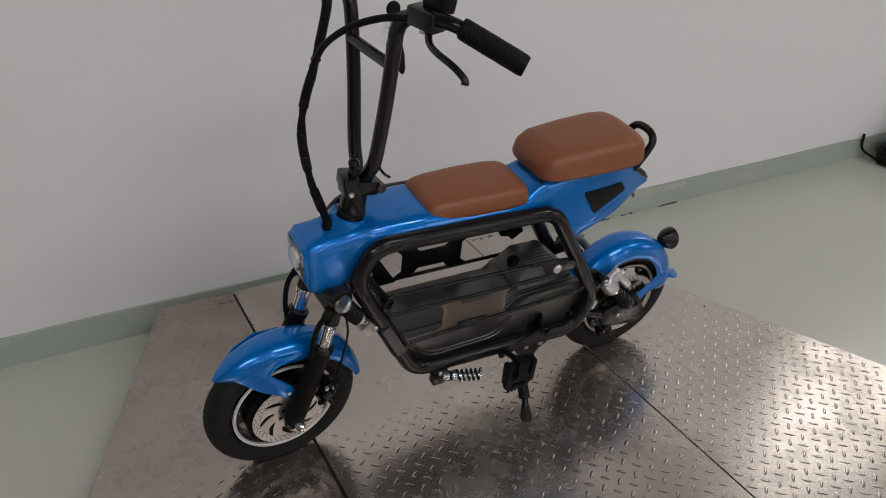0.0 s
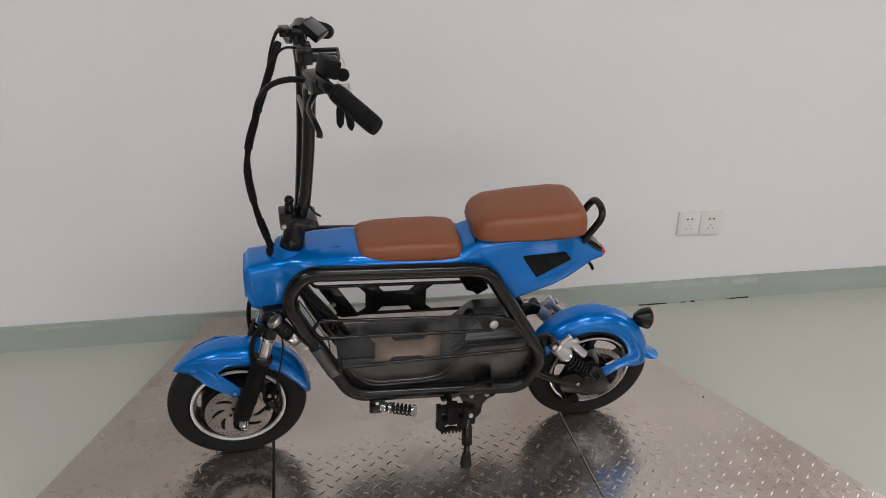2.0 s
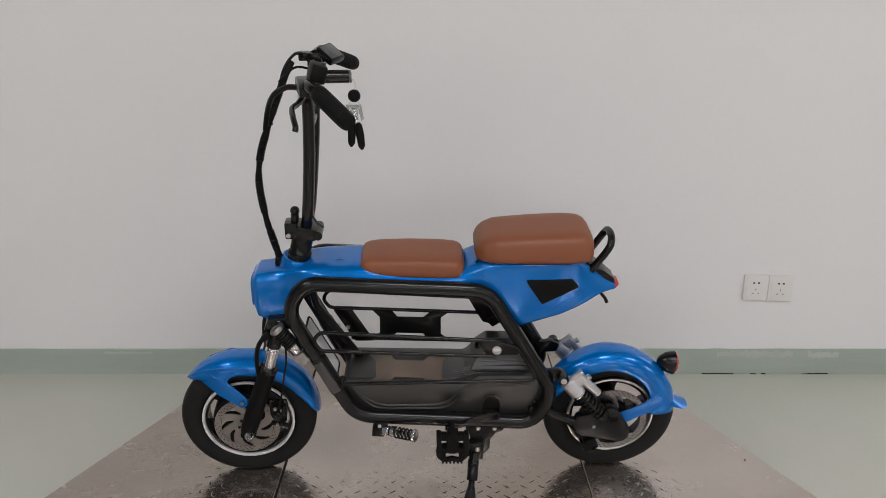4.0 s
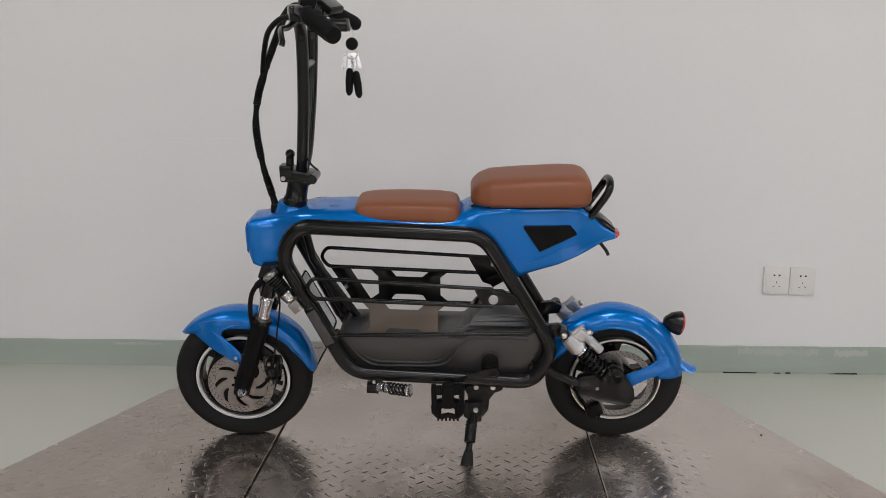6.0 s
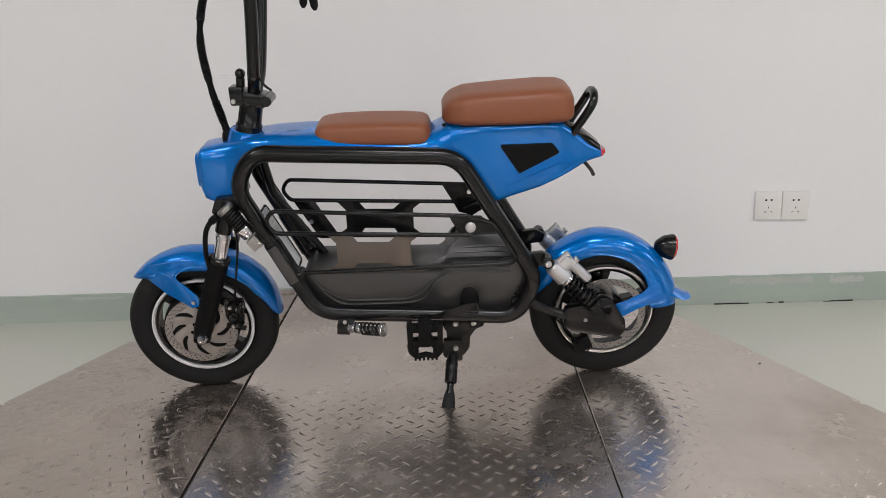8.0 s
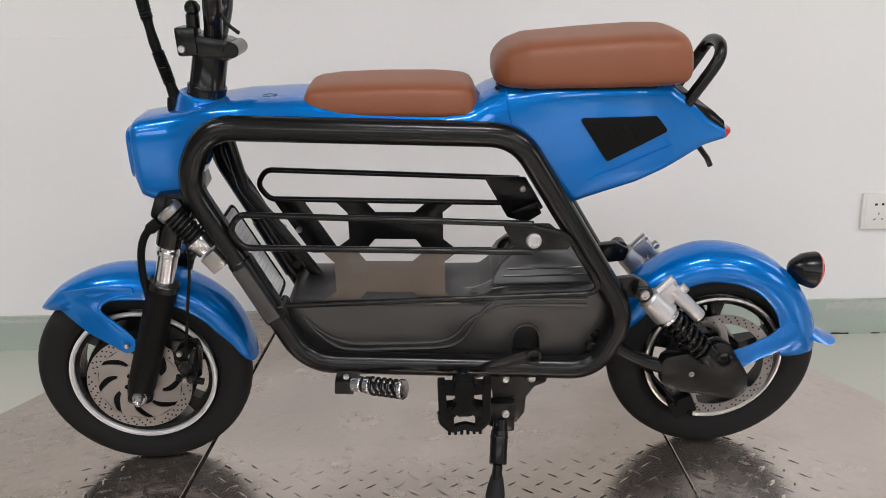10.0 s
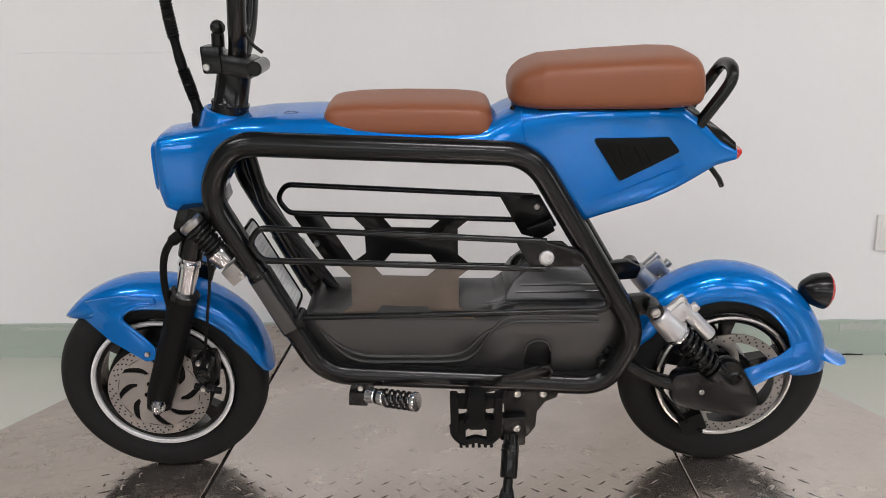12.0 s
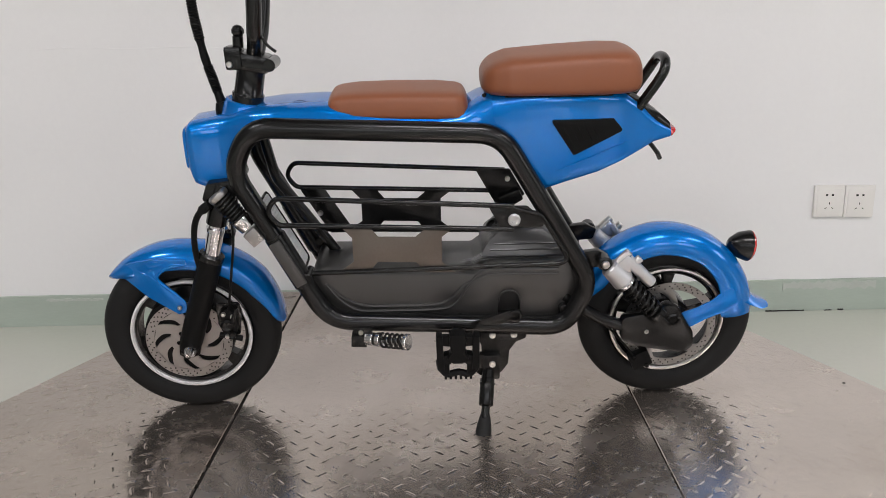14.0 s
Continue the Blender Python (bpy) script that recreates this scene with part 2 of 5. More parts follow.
def loft(rings, cap=True):
    bm = bmesh.new()
    vs = [[bm.verts.new(p) for p in ring] for ring in rings]
    n = len(vs[0])
    for a, b in zip(vs, vs[1:]):
        for k in range(n):
            bm.faces.new((a[k], a[(k + 1) % n], b[(k + 1) % n], b[k]))
    if cap:
        bm.faces.new(vs[0][::-1])
        bm.faces.new(vs[-1])
    return bm


def squircle(x, zlo, zhi, hw, power=4.0, n=36, top=None, yc=0.0):
    """A rounded section across the vehicle at x. top: another half width for the upper side."""
    out = []
    zc, hz = (zlo + zhi) / 2, (zhi - zlo) / 2
    for k in range(n):
        a = 2 * math.pi * k / n
        c, s = math.cos(a), math.sin(a)
        py = math.copysign(abs(c) ** (2 / power), c)
        pz = math.copysign(abs(s) ** (2 / power), s)
        w = hw if top is None else hw + (top - hw) * (pz + 1) / 2
        out.append(Vector((x, yc + py * w, zc + pz * hz)))
    return out


def sections(knots, count):
    """Section knots (x, zlo, zhi, hw, power, top) smoothed along x."""
    xs = [k[0] for k in knots]
    out = []
    for i in range(count):
        x = xs[0] + (xs[-1] - xs[0]) * i / (count - 1)
        vals = [float(np.interp(x, xs, [k[j] for k in knots])) for j in range(1, 6)]
        out.append((x, *vals))
    return out


def coil(a, b, big, r, turns, n=8):
    a, b = Vector(a), Vector(b)
    d = (b - a).normalized()
    u = d.orthogonal().normalized()
    v = d.cross(u)
    steps = int(turns * 16)
    return tube([a + (b - a) * (i / steps) + (u * math.cos(2 * math.pi * i / 16) + v * math.sin(2 * math.pi * i / 16)) * big for i in range(steps + 1)], r, n)


def bolt(at, axis, r=0.006, h=0.004, bm=None):
    bm = bm or bmesh.new()
    return add_lathe(bm, [(r, 0), (r, h * 0.6), (r * 0.8, h), (r * 0.45, h), (r * 0.4, h * 0.5)], at, axis, 10)


# ---- the room ----
FLOOR_Z, WALL_Y, ROOM_X0, ROOM_X1, ROOM_Y0, CEIL_Z = -0.113, 0.72, -5.0, 7.0, -8.0, 3.3


def slab(name, lo, hi, mat, label, category, kind="structure"):
    return tagged(part(name, box(lo, hi), mat, None, smooth=0), label, category, kind=kind)


slab("floor", (ROOM_X0 - 0.2, ROOM_Y0 - 0.2, FLOOR_Z - 0.15), (ROOM_X1 + 0.2, WALL_Y + 0.2, FLOOR_Z), EPOXY, "pale green glossy epoxy floor with faint stains", "floor")
# unseen ceiling and rear walls, added grey so dark parts mirror less light
slab("ceiling", (ROOM_X0 - 0.2, ROOM_Y0 - 0.2, CEIL_Z), (ROOM_X1 + 0.2, WALL_Y + 0.2, CEIL_Z + 0.15), CEILPAINT, "unseen grey ceiling", "ceiling")
slab("wall_west", (ROOM_X0 - 0.2, ROOM_Y0, FLOOR_Z), (ROOM_X0, WALL_Y, CEIL_Z), BOUNCEGREY, "unseen side wall in a grey toned to limit bounce light", "wall")


def holed_wall(along, across, openings, z0, z1):
    """A wall with window openings through it. along, across: (axis start, end) of its length and thickness."""
    bm = bmesh.new()
    edge = along[0]
    for a, b in openings:
        add_box(bm, (edge, across[0], FLOOR_Z), (a, across[1], CEIL_Z))
        add_box(bm, (a, across[0], FLOOR_Z), (b, across[1], z0))
        add_box(bm, (a, across[0], z1), (b, across[1], CEIL_Z))
        edge = b
    add_box(bm, (edge, across[0], FLOOR_Z), (along[1], across[1], CEIL_Z))
    return bm


tagged(part("wall_north", holed_wall((ROOM_X0 - 0.2, ROOM_X1 + 0.2), (WALL_Y, WALL_Y + 0.2), [(2.9, 4.6)], 1.05, 2.65), WALLPAINT, None, smooth=0), "plain white painted plaster wall", "wall", kind="structure")
south = [(wx - ww / 2, wx + ww / 2) for wx, ww in WINDOWS]
tagged(part("wall_south", holed_wall((ROOM_X0 - 0.2, ROOM_X1 + 0.2), (ROOM_Y0 - 0.2, ROOM_Y0), south, 1.05, 2.65), BOUNCEGREY, None, smooth=0), "unseen wall with window openings, grey toned to limit bounce light", "wall", kind="structure")
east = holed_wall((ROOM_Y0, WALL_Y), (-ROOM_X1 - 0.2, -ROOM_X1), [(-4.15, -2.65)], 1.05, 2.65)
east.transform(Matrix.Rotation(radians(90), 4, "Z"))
tagged(part("wall_east", east, BOUNCEGREY, None, smooth=0), "unseen side wall with one added window, grey toned to limit bounce light", "wall", kind="structure")


def window_frame(name, w, m):
    ob = empty(name, m, "unseen white framed window opening", "window", kind="structure")
    bm = bmesh.new()
    for lo, hi in (((-w / 2, 0, 1.05), (w / 2, 0.06, 1.11)), ((-w / 2, 0, 2.59), (w / 2, 0.06, 2.65)), ((-w / 2, 0, 1.11), (-w / 2 + 0.06, 0.06, 2.59)), ((w / 2 - 0.06, 0, 1.11), (w / 2, 0.06, 2.59)), ((-0.035, 0, 1.11), (0.035, 0.06, 2.59))):
        add_box(bm, lo, hi, 0.004)
    part("window_frame", bm, FRAMEW, ob)


for i, (wx, ww) in enumerate(WINDOWS):
    window_frame("window_%d" % (i + 1), ww, pose(wx, ROOM_Y0 - 0.1, 0))
# frames for the two added windows, both out of view
window_frame("window_6", 1.7, pose(3.75, WALL_Y + 0.08, 0))
window_frame("window_5", 1.5, pose(ROOM_X1 + 0.1, -3.4, 0, 0, 0, 90))

for lx, ly in PANELS:
    fixture = empty("ceiling_light", pose(lx, ly, CEIL_Z), "flat white rectangular ceiling light", "ceiling light", "ceiling lights")
    bm = bmesh.new()
    for lo, hi in (((-0.63, -0.18, -0.06), (0.63, -0.155, 0)), ((-0.63, 0.155, -0.06), (0.63, 0.18, 0)), ((-0.63, -0.155, -0.06), (-0.605, 0.155, 0)), ((0.605, -0.155, -0.06), (0.63, 0.155, 0))):
        add_box(bm, lo, hi, 0.002)
    part("frame", bm, FRAMEW, fixture)
    part("diffuser", box((-0.604, -0.154, -0.050), (0.604, 0.154, -0.040)), DIFFUSER, fixture, smooth=0)

# skirting: a painted band, uneven on top, with patched pieces
random.seed(4)
bm = bmesh.new()
xs = [ROOM_X0]
while xs[-1] < ROOM_X1:
    xs.append(min(ROOM_X1, xs[-1] + random.uniform(0.05, 0.22)))
front_lo = [bm.verts.new((x, WALL_Y - 0.007, FLOOR_Z)) for x in xs]
top = [-0.0194 + random.uniform(-0.0016, 0.0016) for _ in xs]
front_hi = [bm.verts.new((x, WALL_Y - 0.007, t)) for x, t in zip(xs, top)]
back_hi = [bm.verts.new((x, WALL_Y - 0.0005, t + 0.001)) for x, t in zip(xs, top)]
back_lo = [bm.verts.new((x, WALL_Y - 0.0005, FLOOR_Z)) for x in xs]
for i in range(len(xs) - 1):
    for a, b in ((front_lo, front_hi), (front_hi, back_hi), (back_hi, back_lo), (back_lo, front_lo)):
        bm.faces.new((a[i], a[i + 1], b[i + 1], b[i]))
skirting = tagged(part("baseboard", bm, SKIRT, None, smooth=0), "grey-green painted skirting with scuffed patches", "baseboard", kind="structure")
SCUFF = material("scuffed_grey_paint", (0.425, 0.45, 0.41), 0.6, 0, 0.14, 9, 0.08, 150, 0.1, 120, 0.06)
for x0, x1, z0, z1 in ((1.486, 1.755, -0.048, -0.022), (1.81, 1.92, -0.052, -0.025), (-0.669, -0.502, -0.037, -0.028), (-1.365, -1.20, -0.035, -0.026)):
    n = 26
    low = [(x0 + (x1 - x0) * k / n, z0 + (z1 - z0) * random.uniform(-0.1, 0.30)) for k in range(n + 1)]
    high = [(x0 + (x1 - x0) * k / n, z1 + (z1 - z0) * random.uniform(-0.30, 0.1)) for k in range(n, -1, -1)]
    part("patch", prism(low + high, WALL_Y - 0.0085, WALL_Y - 0.0065), SCUFF, skirting, "pale grey filler patch", smooth=0)
for x0, x1, h in ((1.441, 1.553, 0.004), (1.612, 1.634, 0.003), (1.652, 1.668, 0.005), (1.82, 1.891, 0.005), (1.797, 1.845, 0.002)):
    k = 9
    low = [(x0 + (x1 - x0) * i / k, FLOOR_Z - 0.001) for i in range(k + 1)]
    high = [(x0 + (x1 - x0) * i / k, FLOOR_Z + h * (0.5 + random.random() * 0.5)) for i in range(k, -1, -1)]
    part("gap", prism(low + high, WALL_Y - 0.0100, WALL_Y - 0.0066), DARKGAP, skirting, "dark crack under the skirting", smooth=0)


def wall_socket(x, z):
    s, h = 0.0842, 0.0915
    ob = empty("wall_socket", pose(x, WALL_Y, z), "white five-hole wall socket plate on the white wall", "socket", "pair of wall sockets")
    bm = box((-s / 2, -0.010, -h / 2), (s / 2, 0.0, h / 2), 0.0025)
    plate = part("faceplate", bm, SOCKETW, ob)
    part("inset", box((-0.034, -0.0115, -0.036), (0.034, -0.0095, 0.036), 0.0008), SOCKETW, plate)
    holes = [((-0.0088, 0.018), 0), ((0.0078, 0.018), 0), ((0.0, -0.006), 0), ((-0.0095, -0.020), 55), ((0.0095, -0.020), -55)]
    for i, ((hx, hz), tilt) in enumerate(holes):
        w, h = (0.0062, 0.0054) if i < 2 else (0.0020, 0.0064)
        part("hole", box((-w / 2, -0.0122, -h / 2), (w / 2, -0.0110, h / 2), 0, pose(hx, 0, hz, 0, tilt, 0)), DARKGAP, plate, smooth=0)
    return ob


wall_socket(1.5945, 0.2145)
wall_socket(1.6800, 0.2120).rotation_euler = (0, radians(0.6), 0)

# ---- the tread plate platform ----
P_BACK, P_FRONT = 0.648, -1.35


def left_edge(y):
    return -0.281 - 0.415 * (0.24 - y)


def right_edge(y):
    return 1.213 + 0.43 * (0.305 - y)


platform = empty("steel_platform", pose(0, 0, FLOOR_Z), "low platform of worn steel tread plates by the wall", "platform")
OUTLINES = [
    [(left_edge(P_FRONT), P_FRONT), (0.0960, P_FRONT), (0.0960, P_BACK), (left_edge(P_BACK), P_BACK)],
    [(0.1022, P_FRONT), (0.8752, P_FRONT), (0.8752, P_BACK), (0.1022, P_BACK)],
    [(0.8780, P_FRONT), (right_edge(P_FRONT), P_FRONT), (right_edge(P_BACK), P_BACK), (0.8780, P_BACK)],
]
bm = bmesh.new()
ring = [(left_edge(P_FRONT) + 0.02, P_FRONT + 0.02), (right_edge(P_FRONT) - 0.02, P_FRONT + 0.02), (right_edge(P_BACK) - 0.02, P_BACK - 0.006), (left_edge(P_BACK) + 0.02, P_BACK - 0.006)]
lo = [bm.verts.new((x, y, 0.0)) for x, y in ring]
hi = [bm.verts.new((x, y, -FLOOR_Z - 0.0065)) for x, y in ring]
bm.faces.new(lo)
bm.faces.new(hi)
for i in range(4):
    bm.faces.new((lo[i], lo[(i + 1) % 4], hi[(i + 1) % 4], hi[i]))
part("base", bm, DARKGAP, platform, "dark steel base frame", smooth=0)


def lug_mesh(cells, steel):
    """Raised lens-shaped lugs, joined: cells of x, y, heading."""
    verts, faces = [], []
    half, wide, high = 0.0146, 0.0042, 0.0010
    for x, y, a in cells:
        c, s = math.cos(a), math.sin(a)
        base = len(verts)
        for u, v, w in ((-1, 0, 0), (-0.55, -0.9, 0), (0, -1, 0), (0.55, -0.9, 0), (1, 0, 0), (0.55, 0.9, 0), (0, 1, 0), (-0.55, 0.9, 0), (-0.6, 0, 1), (-0.35, -0.45, 1), (0.35, -0.45, 1), (0.6, 0, 1), (0.35, 0.45, 1), (-0.35, 0.45, 1)):
            px, py = u * half, v * wide
            verts.append((x + px * c - py * s, y + px * s + py * c, -FLOOR_Z - 0.0002 + w * high))
        q = [base + i for i in range(14)]
        faces += [(q[0], q[1], q[9], q[8]), (q[1], q[2], q[9]), (q[2], q[10], q[9]), (q[2], q[3], q[10]), (q[3], q[4], q[11], q[10]), (q[4], q[5], q[12], q[11]), (q[5], q[6], q[12]), (q[6], q[13], q[12]), (q[6], q[7], q[13]), (q[7], q[0], q[8], q[13]), (q[8], q[9], q[10], q[11], q[12], q[13])]
    me = bpy.data.meshes.new("lugs")
    me.from_pydata(verts, [], faces)
    me.materials.append(steel)
    for p in me.polygons:
        p.use_smooth = True
    return me


# each plate: a lug's place, the spacing, and how the pattern is turned
PATTERNS = [((-0.057, -0.407), 0.0412, -22.5, 1), ((0.473, -0.388), 0.0435, 0.0, 0), ((0.915, -0.391), 0.0412, 0.0, 0)]
for outline, ((ox, oy), pitch, turn, first) in zip(OUTLINES, PATTERNS):
    bm = bmesh.new()
    lo = [bm.verts.new((x, y, -FLOOR_Z - 0.006)) for x, y in outline]
    hi = [bm.verts.new((x, y, -FLOOR_Z)) for x, y in outline]
    bm.faces.new(lo)
    bm.faces.new(hi)
    for i in range(4):
        bm.faces.new((lo[i], lo[(i + 1) % 4], hi[(i + 1) % 4], hi[i]))
    bmesh.ops.bevel(bm, geom=[e for e in bm.edges if e.verts[0].co.z > -FLOOR_Z - 0.0005 and e.verts[1].co.z > -FLOOR_Z - 0.0005], offset=0.0012, segments=1, affect="EDGES")
    steel = OLDPLATE if outline[0][0] < -0.5 else PLATE
    plate = part("tread_plate", bm, steel, platform, "worn steel tread plate", smooth=30)
    cells = []
    rot = Matrix.Rotation(radians(turn), 2)
    for i in range(-48, 49):
        for j in range(-48, 49):
            for k in (0, 1):
                px, py = rot @ Vector(((i + k / 2) * pitch, (j + k / 2) * pitch))
                px, py = px + ox, py + oy
                ax, bx = (left_edge(py) if outline[0][0] < -0.5 else outline[0][0]), (right_edge(py) if outline[1][0] > 1.5 else outline[1][0])
                if ax + 0.014 < px < bx - 0.014 and P_FRONT + 0.016 < py < P_BACK - 0.016:
                    cells.append((px, py, radians((45 if k == first else -45) + turn)))
    ob = new("tread_relief", lug_mesh(cells, steel))
    ob.parent = plate
    tagged(ob, "raised lens-shaped anti-slip lugs", kind="stuff")

# a dark spot on the steel
part("spot", lathe([(0.003, 0), (0.0028, 0.0008), (0.001, 0.001)], (1.312, -0.030, -FLOOR_Z), (0, 0, 1), 10), DARKGAP, platform, "small dark speck")

# faint print and scratches near the wall, as plain bars
SMUDGE = material("worn_print_on_steel", (0.16, 0.14, 0.125), 0.45, 0.6, 0.2, 60, 0.2, 300, 0.02, 300, 0.08)
random.seed(21)
for cx, cy, count, span in ((0.064, 0.597, 7, 0.036), (0.935, 0.612, 9, 0.075)):
    for k in range(count):
        x = cx + span * (k / (count - 1) - 0.5)
        w, h = random.uniform(0.002, 0.006), random.uniform(0.0012, 0.006)
        dy = random.uniform(-0.006, 0.006)
        part("print_mark", box((x - w, cy + dy - h, -FLOOR_Z + 0.0001), (x + w, cy + dy + h, -FLOOR_Z + 0.0005), 0, None), SMUDGE, platform, smooth=0)
# a faint ridge of filler across the plaster
ridge = [Vector((x, WALL_Y + 0.0006 * math.sin(x * 37), 0.680 - 0.014 * (x + 0.33) + 0.0018 * math.sin(x * 23))) for x in [-0.70 + 0.019 * k for k in range(40)]]
tagged(part("plaster_ridge", tube(ridge, 0.0010, 6, taper=lambda t: min(1.0, 6 * t + 0.05, 6 * (1 - t) + 0.05)), WALLPAINT, None), "faint painted ridge across the white plaster wall", "wall", kind="structure")

# ---- the electric scooter ----
LEAN_DEG, STEER_DEG = 8.2, 3.0
scooter = empty("electric_scooter", pose(0, -0.046, 0, LEAN_DEG, 0, 0.8) @ Matrix.Diagonal((0.893, 0.90, 0.920, 1)), "glossy blue electric scooter with brown seats leaning on its kickstand", "scooter")
FX, RX, AXLE_Z = 0.018, 1.039, 0.179
HEAD = Vector((0.188, 0, 0.64))
STEER = Matrix.Translation(HEAD) @ Matrix.Rotation(radians(STEER_DEG), 4, Vector((0.2, 0, 1))) @ Matrix.Translation(-HEAD)
STEER = Matrix.Translation((0.005, -0.006, 0)) @ STEER


def bar_place(p):
    """The bar stands more upright than the leaning frame: a small turn about the foot of the stem."""
    x, y, z = p
    up = max(0.0, z - 0.66)
    wide = 1 + min(0.10, 0.8 * up)
    ease_in = min(1.0, up / 0.05)
    out = max(0.0, -y - 0.10)
    return Vector((x - 0.038 * max(0.0, z - 0.70) + 0.05 * out, y * wide + 0.095 * up - 0.08 * out, z - ease_in * (0.006 + 0.085 * y + 0.05 * out)))


def sp(name, bm, mat, parent=scooter, label="", smooth=40):
    """A part that turns with the handlebar."""
    bm.transform(STEER)
    for v in bm.verts:
        v.co = bar_place(v.co)
    return part(name, bm, mat, parent, label, smooth)


# -- frame: a loop of thick black tube on either side
LOOP = [(0.174, 0.550), (0.215, 0.630), (0.680, 0.608), (0.862, 0.309), (0.815, 0.211), (0.333, 0.237)]
TUBE_Y = 0.095
for side in (-1, 1):
    path = rounded([(x, side * TUBE_Y, z) for x, z in LOOP], [0.075, 0.085, 0.085, 0.075, 0.065, 0.085], 10)
    part("frame_tube", tube(path, 0.0190, 20, closed=True), BLACK, scooter, "thick glossy black frame tube")
for x, z in ((0.30, 0.622), (0.60, 0.603), (0.380, 0.232), (0.60, 0.226), (0.812, 0.246)):
    part("cross_tube", rod((x, -TUBE_Y, z), (x, TUBE_Y, z), 0.011), BLACK, scooter)
# joint sleeve low on the front diagonal
for side in (-1, 1):
    a, b = Vector((0.240, side * TUBE_Y, 0.421)), Vector((0.291, side * TUBE_Y, 0.318))
    sleeve = part("joint_sleeve", rod(a, b, 0.0212, n=16), BLACK, scooter)
    part("sleeve_plate", box((-0.050, -0.0035, -0.012), (0.050, 0.0035, 0.012), 0.002, Matrix.Translation((a + b) / 2 + Vector((0, side * 0.0205, 0))) @ pose(0, 0, 0, 0, 62, 0)), PLASTIC, sleeve)
    part("pin", rod((0.300, side * 0.07, 0.338), (0.300, side * 0.115, 0.338), 0.009), BLACK, sleeve)
# inner down tube seen through the loop, with the front grille between them
path = rounded([(0.205, 0.045, 0.60), (0.225, 0.05, 0.49), (0.345, 0.055, 0.315)], 0.05, 5, closed=False)
part("down_tube", tube(path, 0.0105, 12), BLACK, scooter)
GR_A, GR_B = Vector((0.205, -0.012, 0.466)), Vector((0.281, -0.012, 0.320))
bm = bmesh.new()
d = (GR_B - GR_A)
for i in range(21):
    p = GR_A + d * (i / 20)
    add_tube(bm, [p + Vector((0, -0.042, 0)), p + Vector((0, 0.042, 0))], 0.0014, 5)
for i in range(13):
    y = -0.042 + 0.084 * i / 12
    add_tube(bm, [GR_A + Vector((0, y, 0)), GR_B + Vector((0, y, 0))], 0.0014, 5)
grille = part("grille", bm, MESHWIRE, scooter, "grey wire mesh grille")
part("grille_frame", tube(rounded([GR_A + Vector((0, -0.046, 0)), GR_B + Vector((0, -0.046, 0)), GR_B + Vector((0, 0.046, 0)), GR_A + Vector((0, 0.046, 0))], 0.012, 4), 0.003, 8, closed=True), BLACK, grille)

# -- blue body shell, nose to tail
SHELL = [  # x, lower z, upper z, half width, power, upper half width
    (0.0815, 0.531, 0.621, 0.053, 5.0, 0.051),
    (0.0830, 0.521, 0.626, 0.059, 5.0, 0.056),
    (0.089, 0.510, 0.630, 0.062, 5.0, 0.058),
    (0.116, 0.499, 0.634, 0.064, 5.0, 0.056),
    (0.148, 0.495, 0.639, 0.067, 5.0, 0.056),
    (0.172, 0.528, 0.644, 0.071, 5.0, 0.058),
    (0.190, 0.570, 0.651, 0.077, 5.0, 0.060),
    (0.215, 0.604, 0.655, 0.083, 5.0, 0.064),
    (0.260, 0.618, 0.660, 0.090, 4.5, 0.066),
    (0.340, 0.616, 0.662, 0.094, 4.5, 0.070),
    (0.560, 0.602, 0.648, 0.092, 4.5, 0.072),
    (0.615, 0.598, 0.648, 0.088, 4.5, 0.070),
    (0.640, 0.600, 0.662, 0.083, 4.5, 0.066),
    (0.665, 0.594, 0.671, 0.080, 4.5, 0.067),
    (0.690, 0.578, 0.673, 0.079, 5.0, 0.068),
    (0.728, 0.526, 0.674, 0.078, 7.5, 0.070),
    (0.768, 0.488, 0.674, 0.077, 9.0, 0.071),
    (0.803, 0.499, 0.674, 0.075, 9.0, 0.070),
    (0.872, 0.518, 0.673, 0.069, 9.0, 0.064),
    (0.916, 0.535, 0.668, 0.062, 8.0, 0.057),
    (0.946, 0.548, 0.650, 0.054, 6.0, 0.049),
    (0.983, 0.565, 0.619, 0.043, 3.5, 0.039),
    (1.016, 0.573, 0.597, 0.032, 3.0, 0.030),
]
bm = loft([squircle(x, a, b, hw, p, 44, t) for x, a, b, hw, p, t in sections(SHELL, 110)])
body = part("body_shell", bm, BLUE, scooter, "glossy blue painted body shell", 50)
part("steering_collar", lathe([(0.049, -0.012), (0.046, 0.003), (0.0435, 0.018), (0.041, 0.024), (0.037, 0.0255), (0.031, 0.020)], (0.192, 0, 0.635), (0.22, 0, 1), 32), BLUE, body)
part("deck_latch", tube(smoothed([(0.292, -0.034, 0.6615), (0.302, -0.030, 0.6630), (0.314, -0.032, 0.6615)], 5), 0.0006, 6), BLACK, body)
# seam of the tail against the deck
seam = [Vector((x, -w, z)) for x, w, z in ((0.694, 0.0800, 0.590), (0.676, 0.0810, 0.612), (0.668, 0.0790, 0.640), (0.666, 0.0750, 0.657), (0.664, 0.067, 0.669))]
part("body_seam", tube(smoothed(seam, 4), 0.0006, 5), BLUE, body)
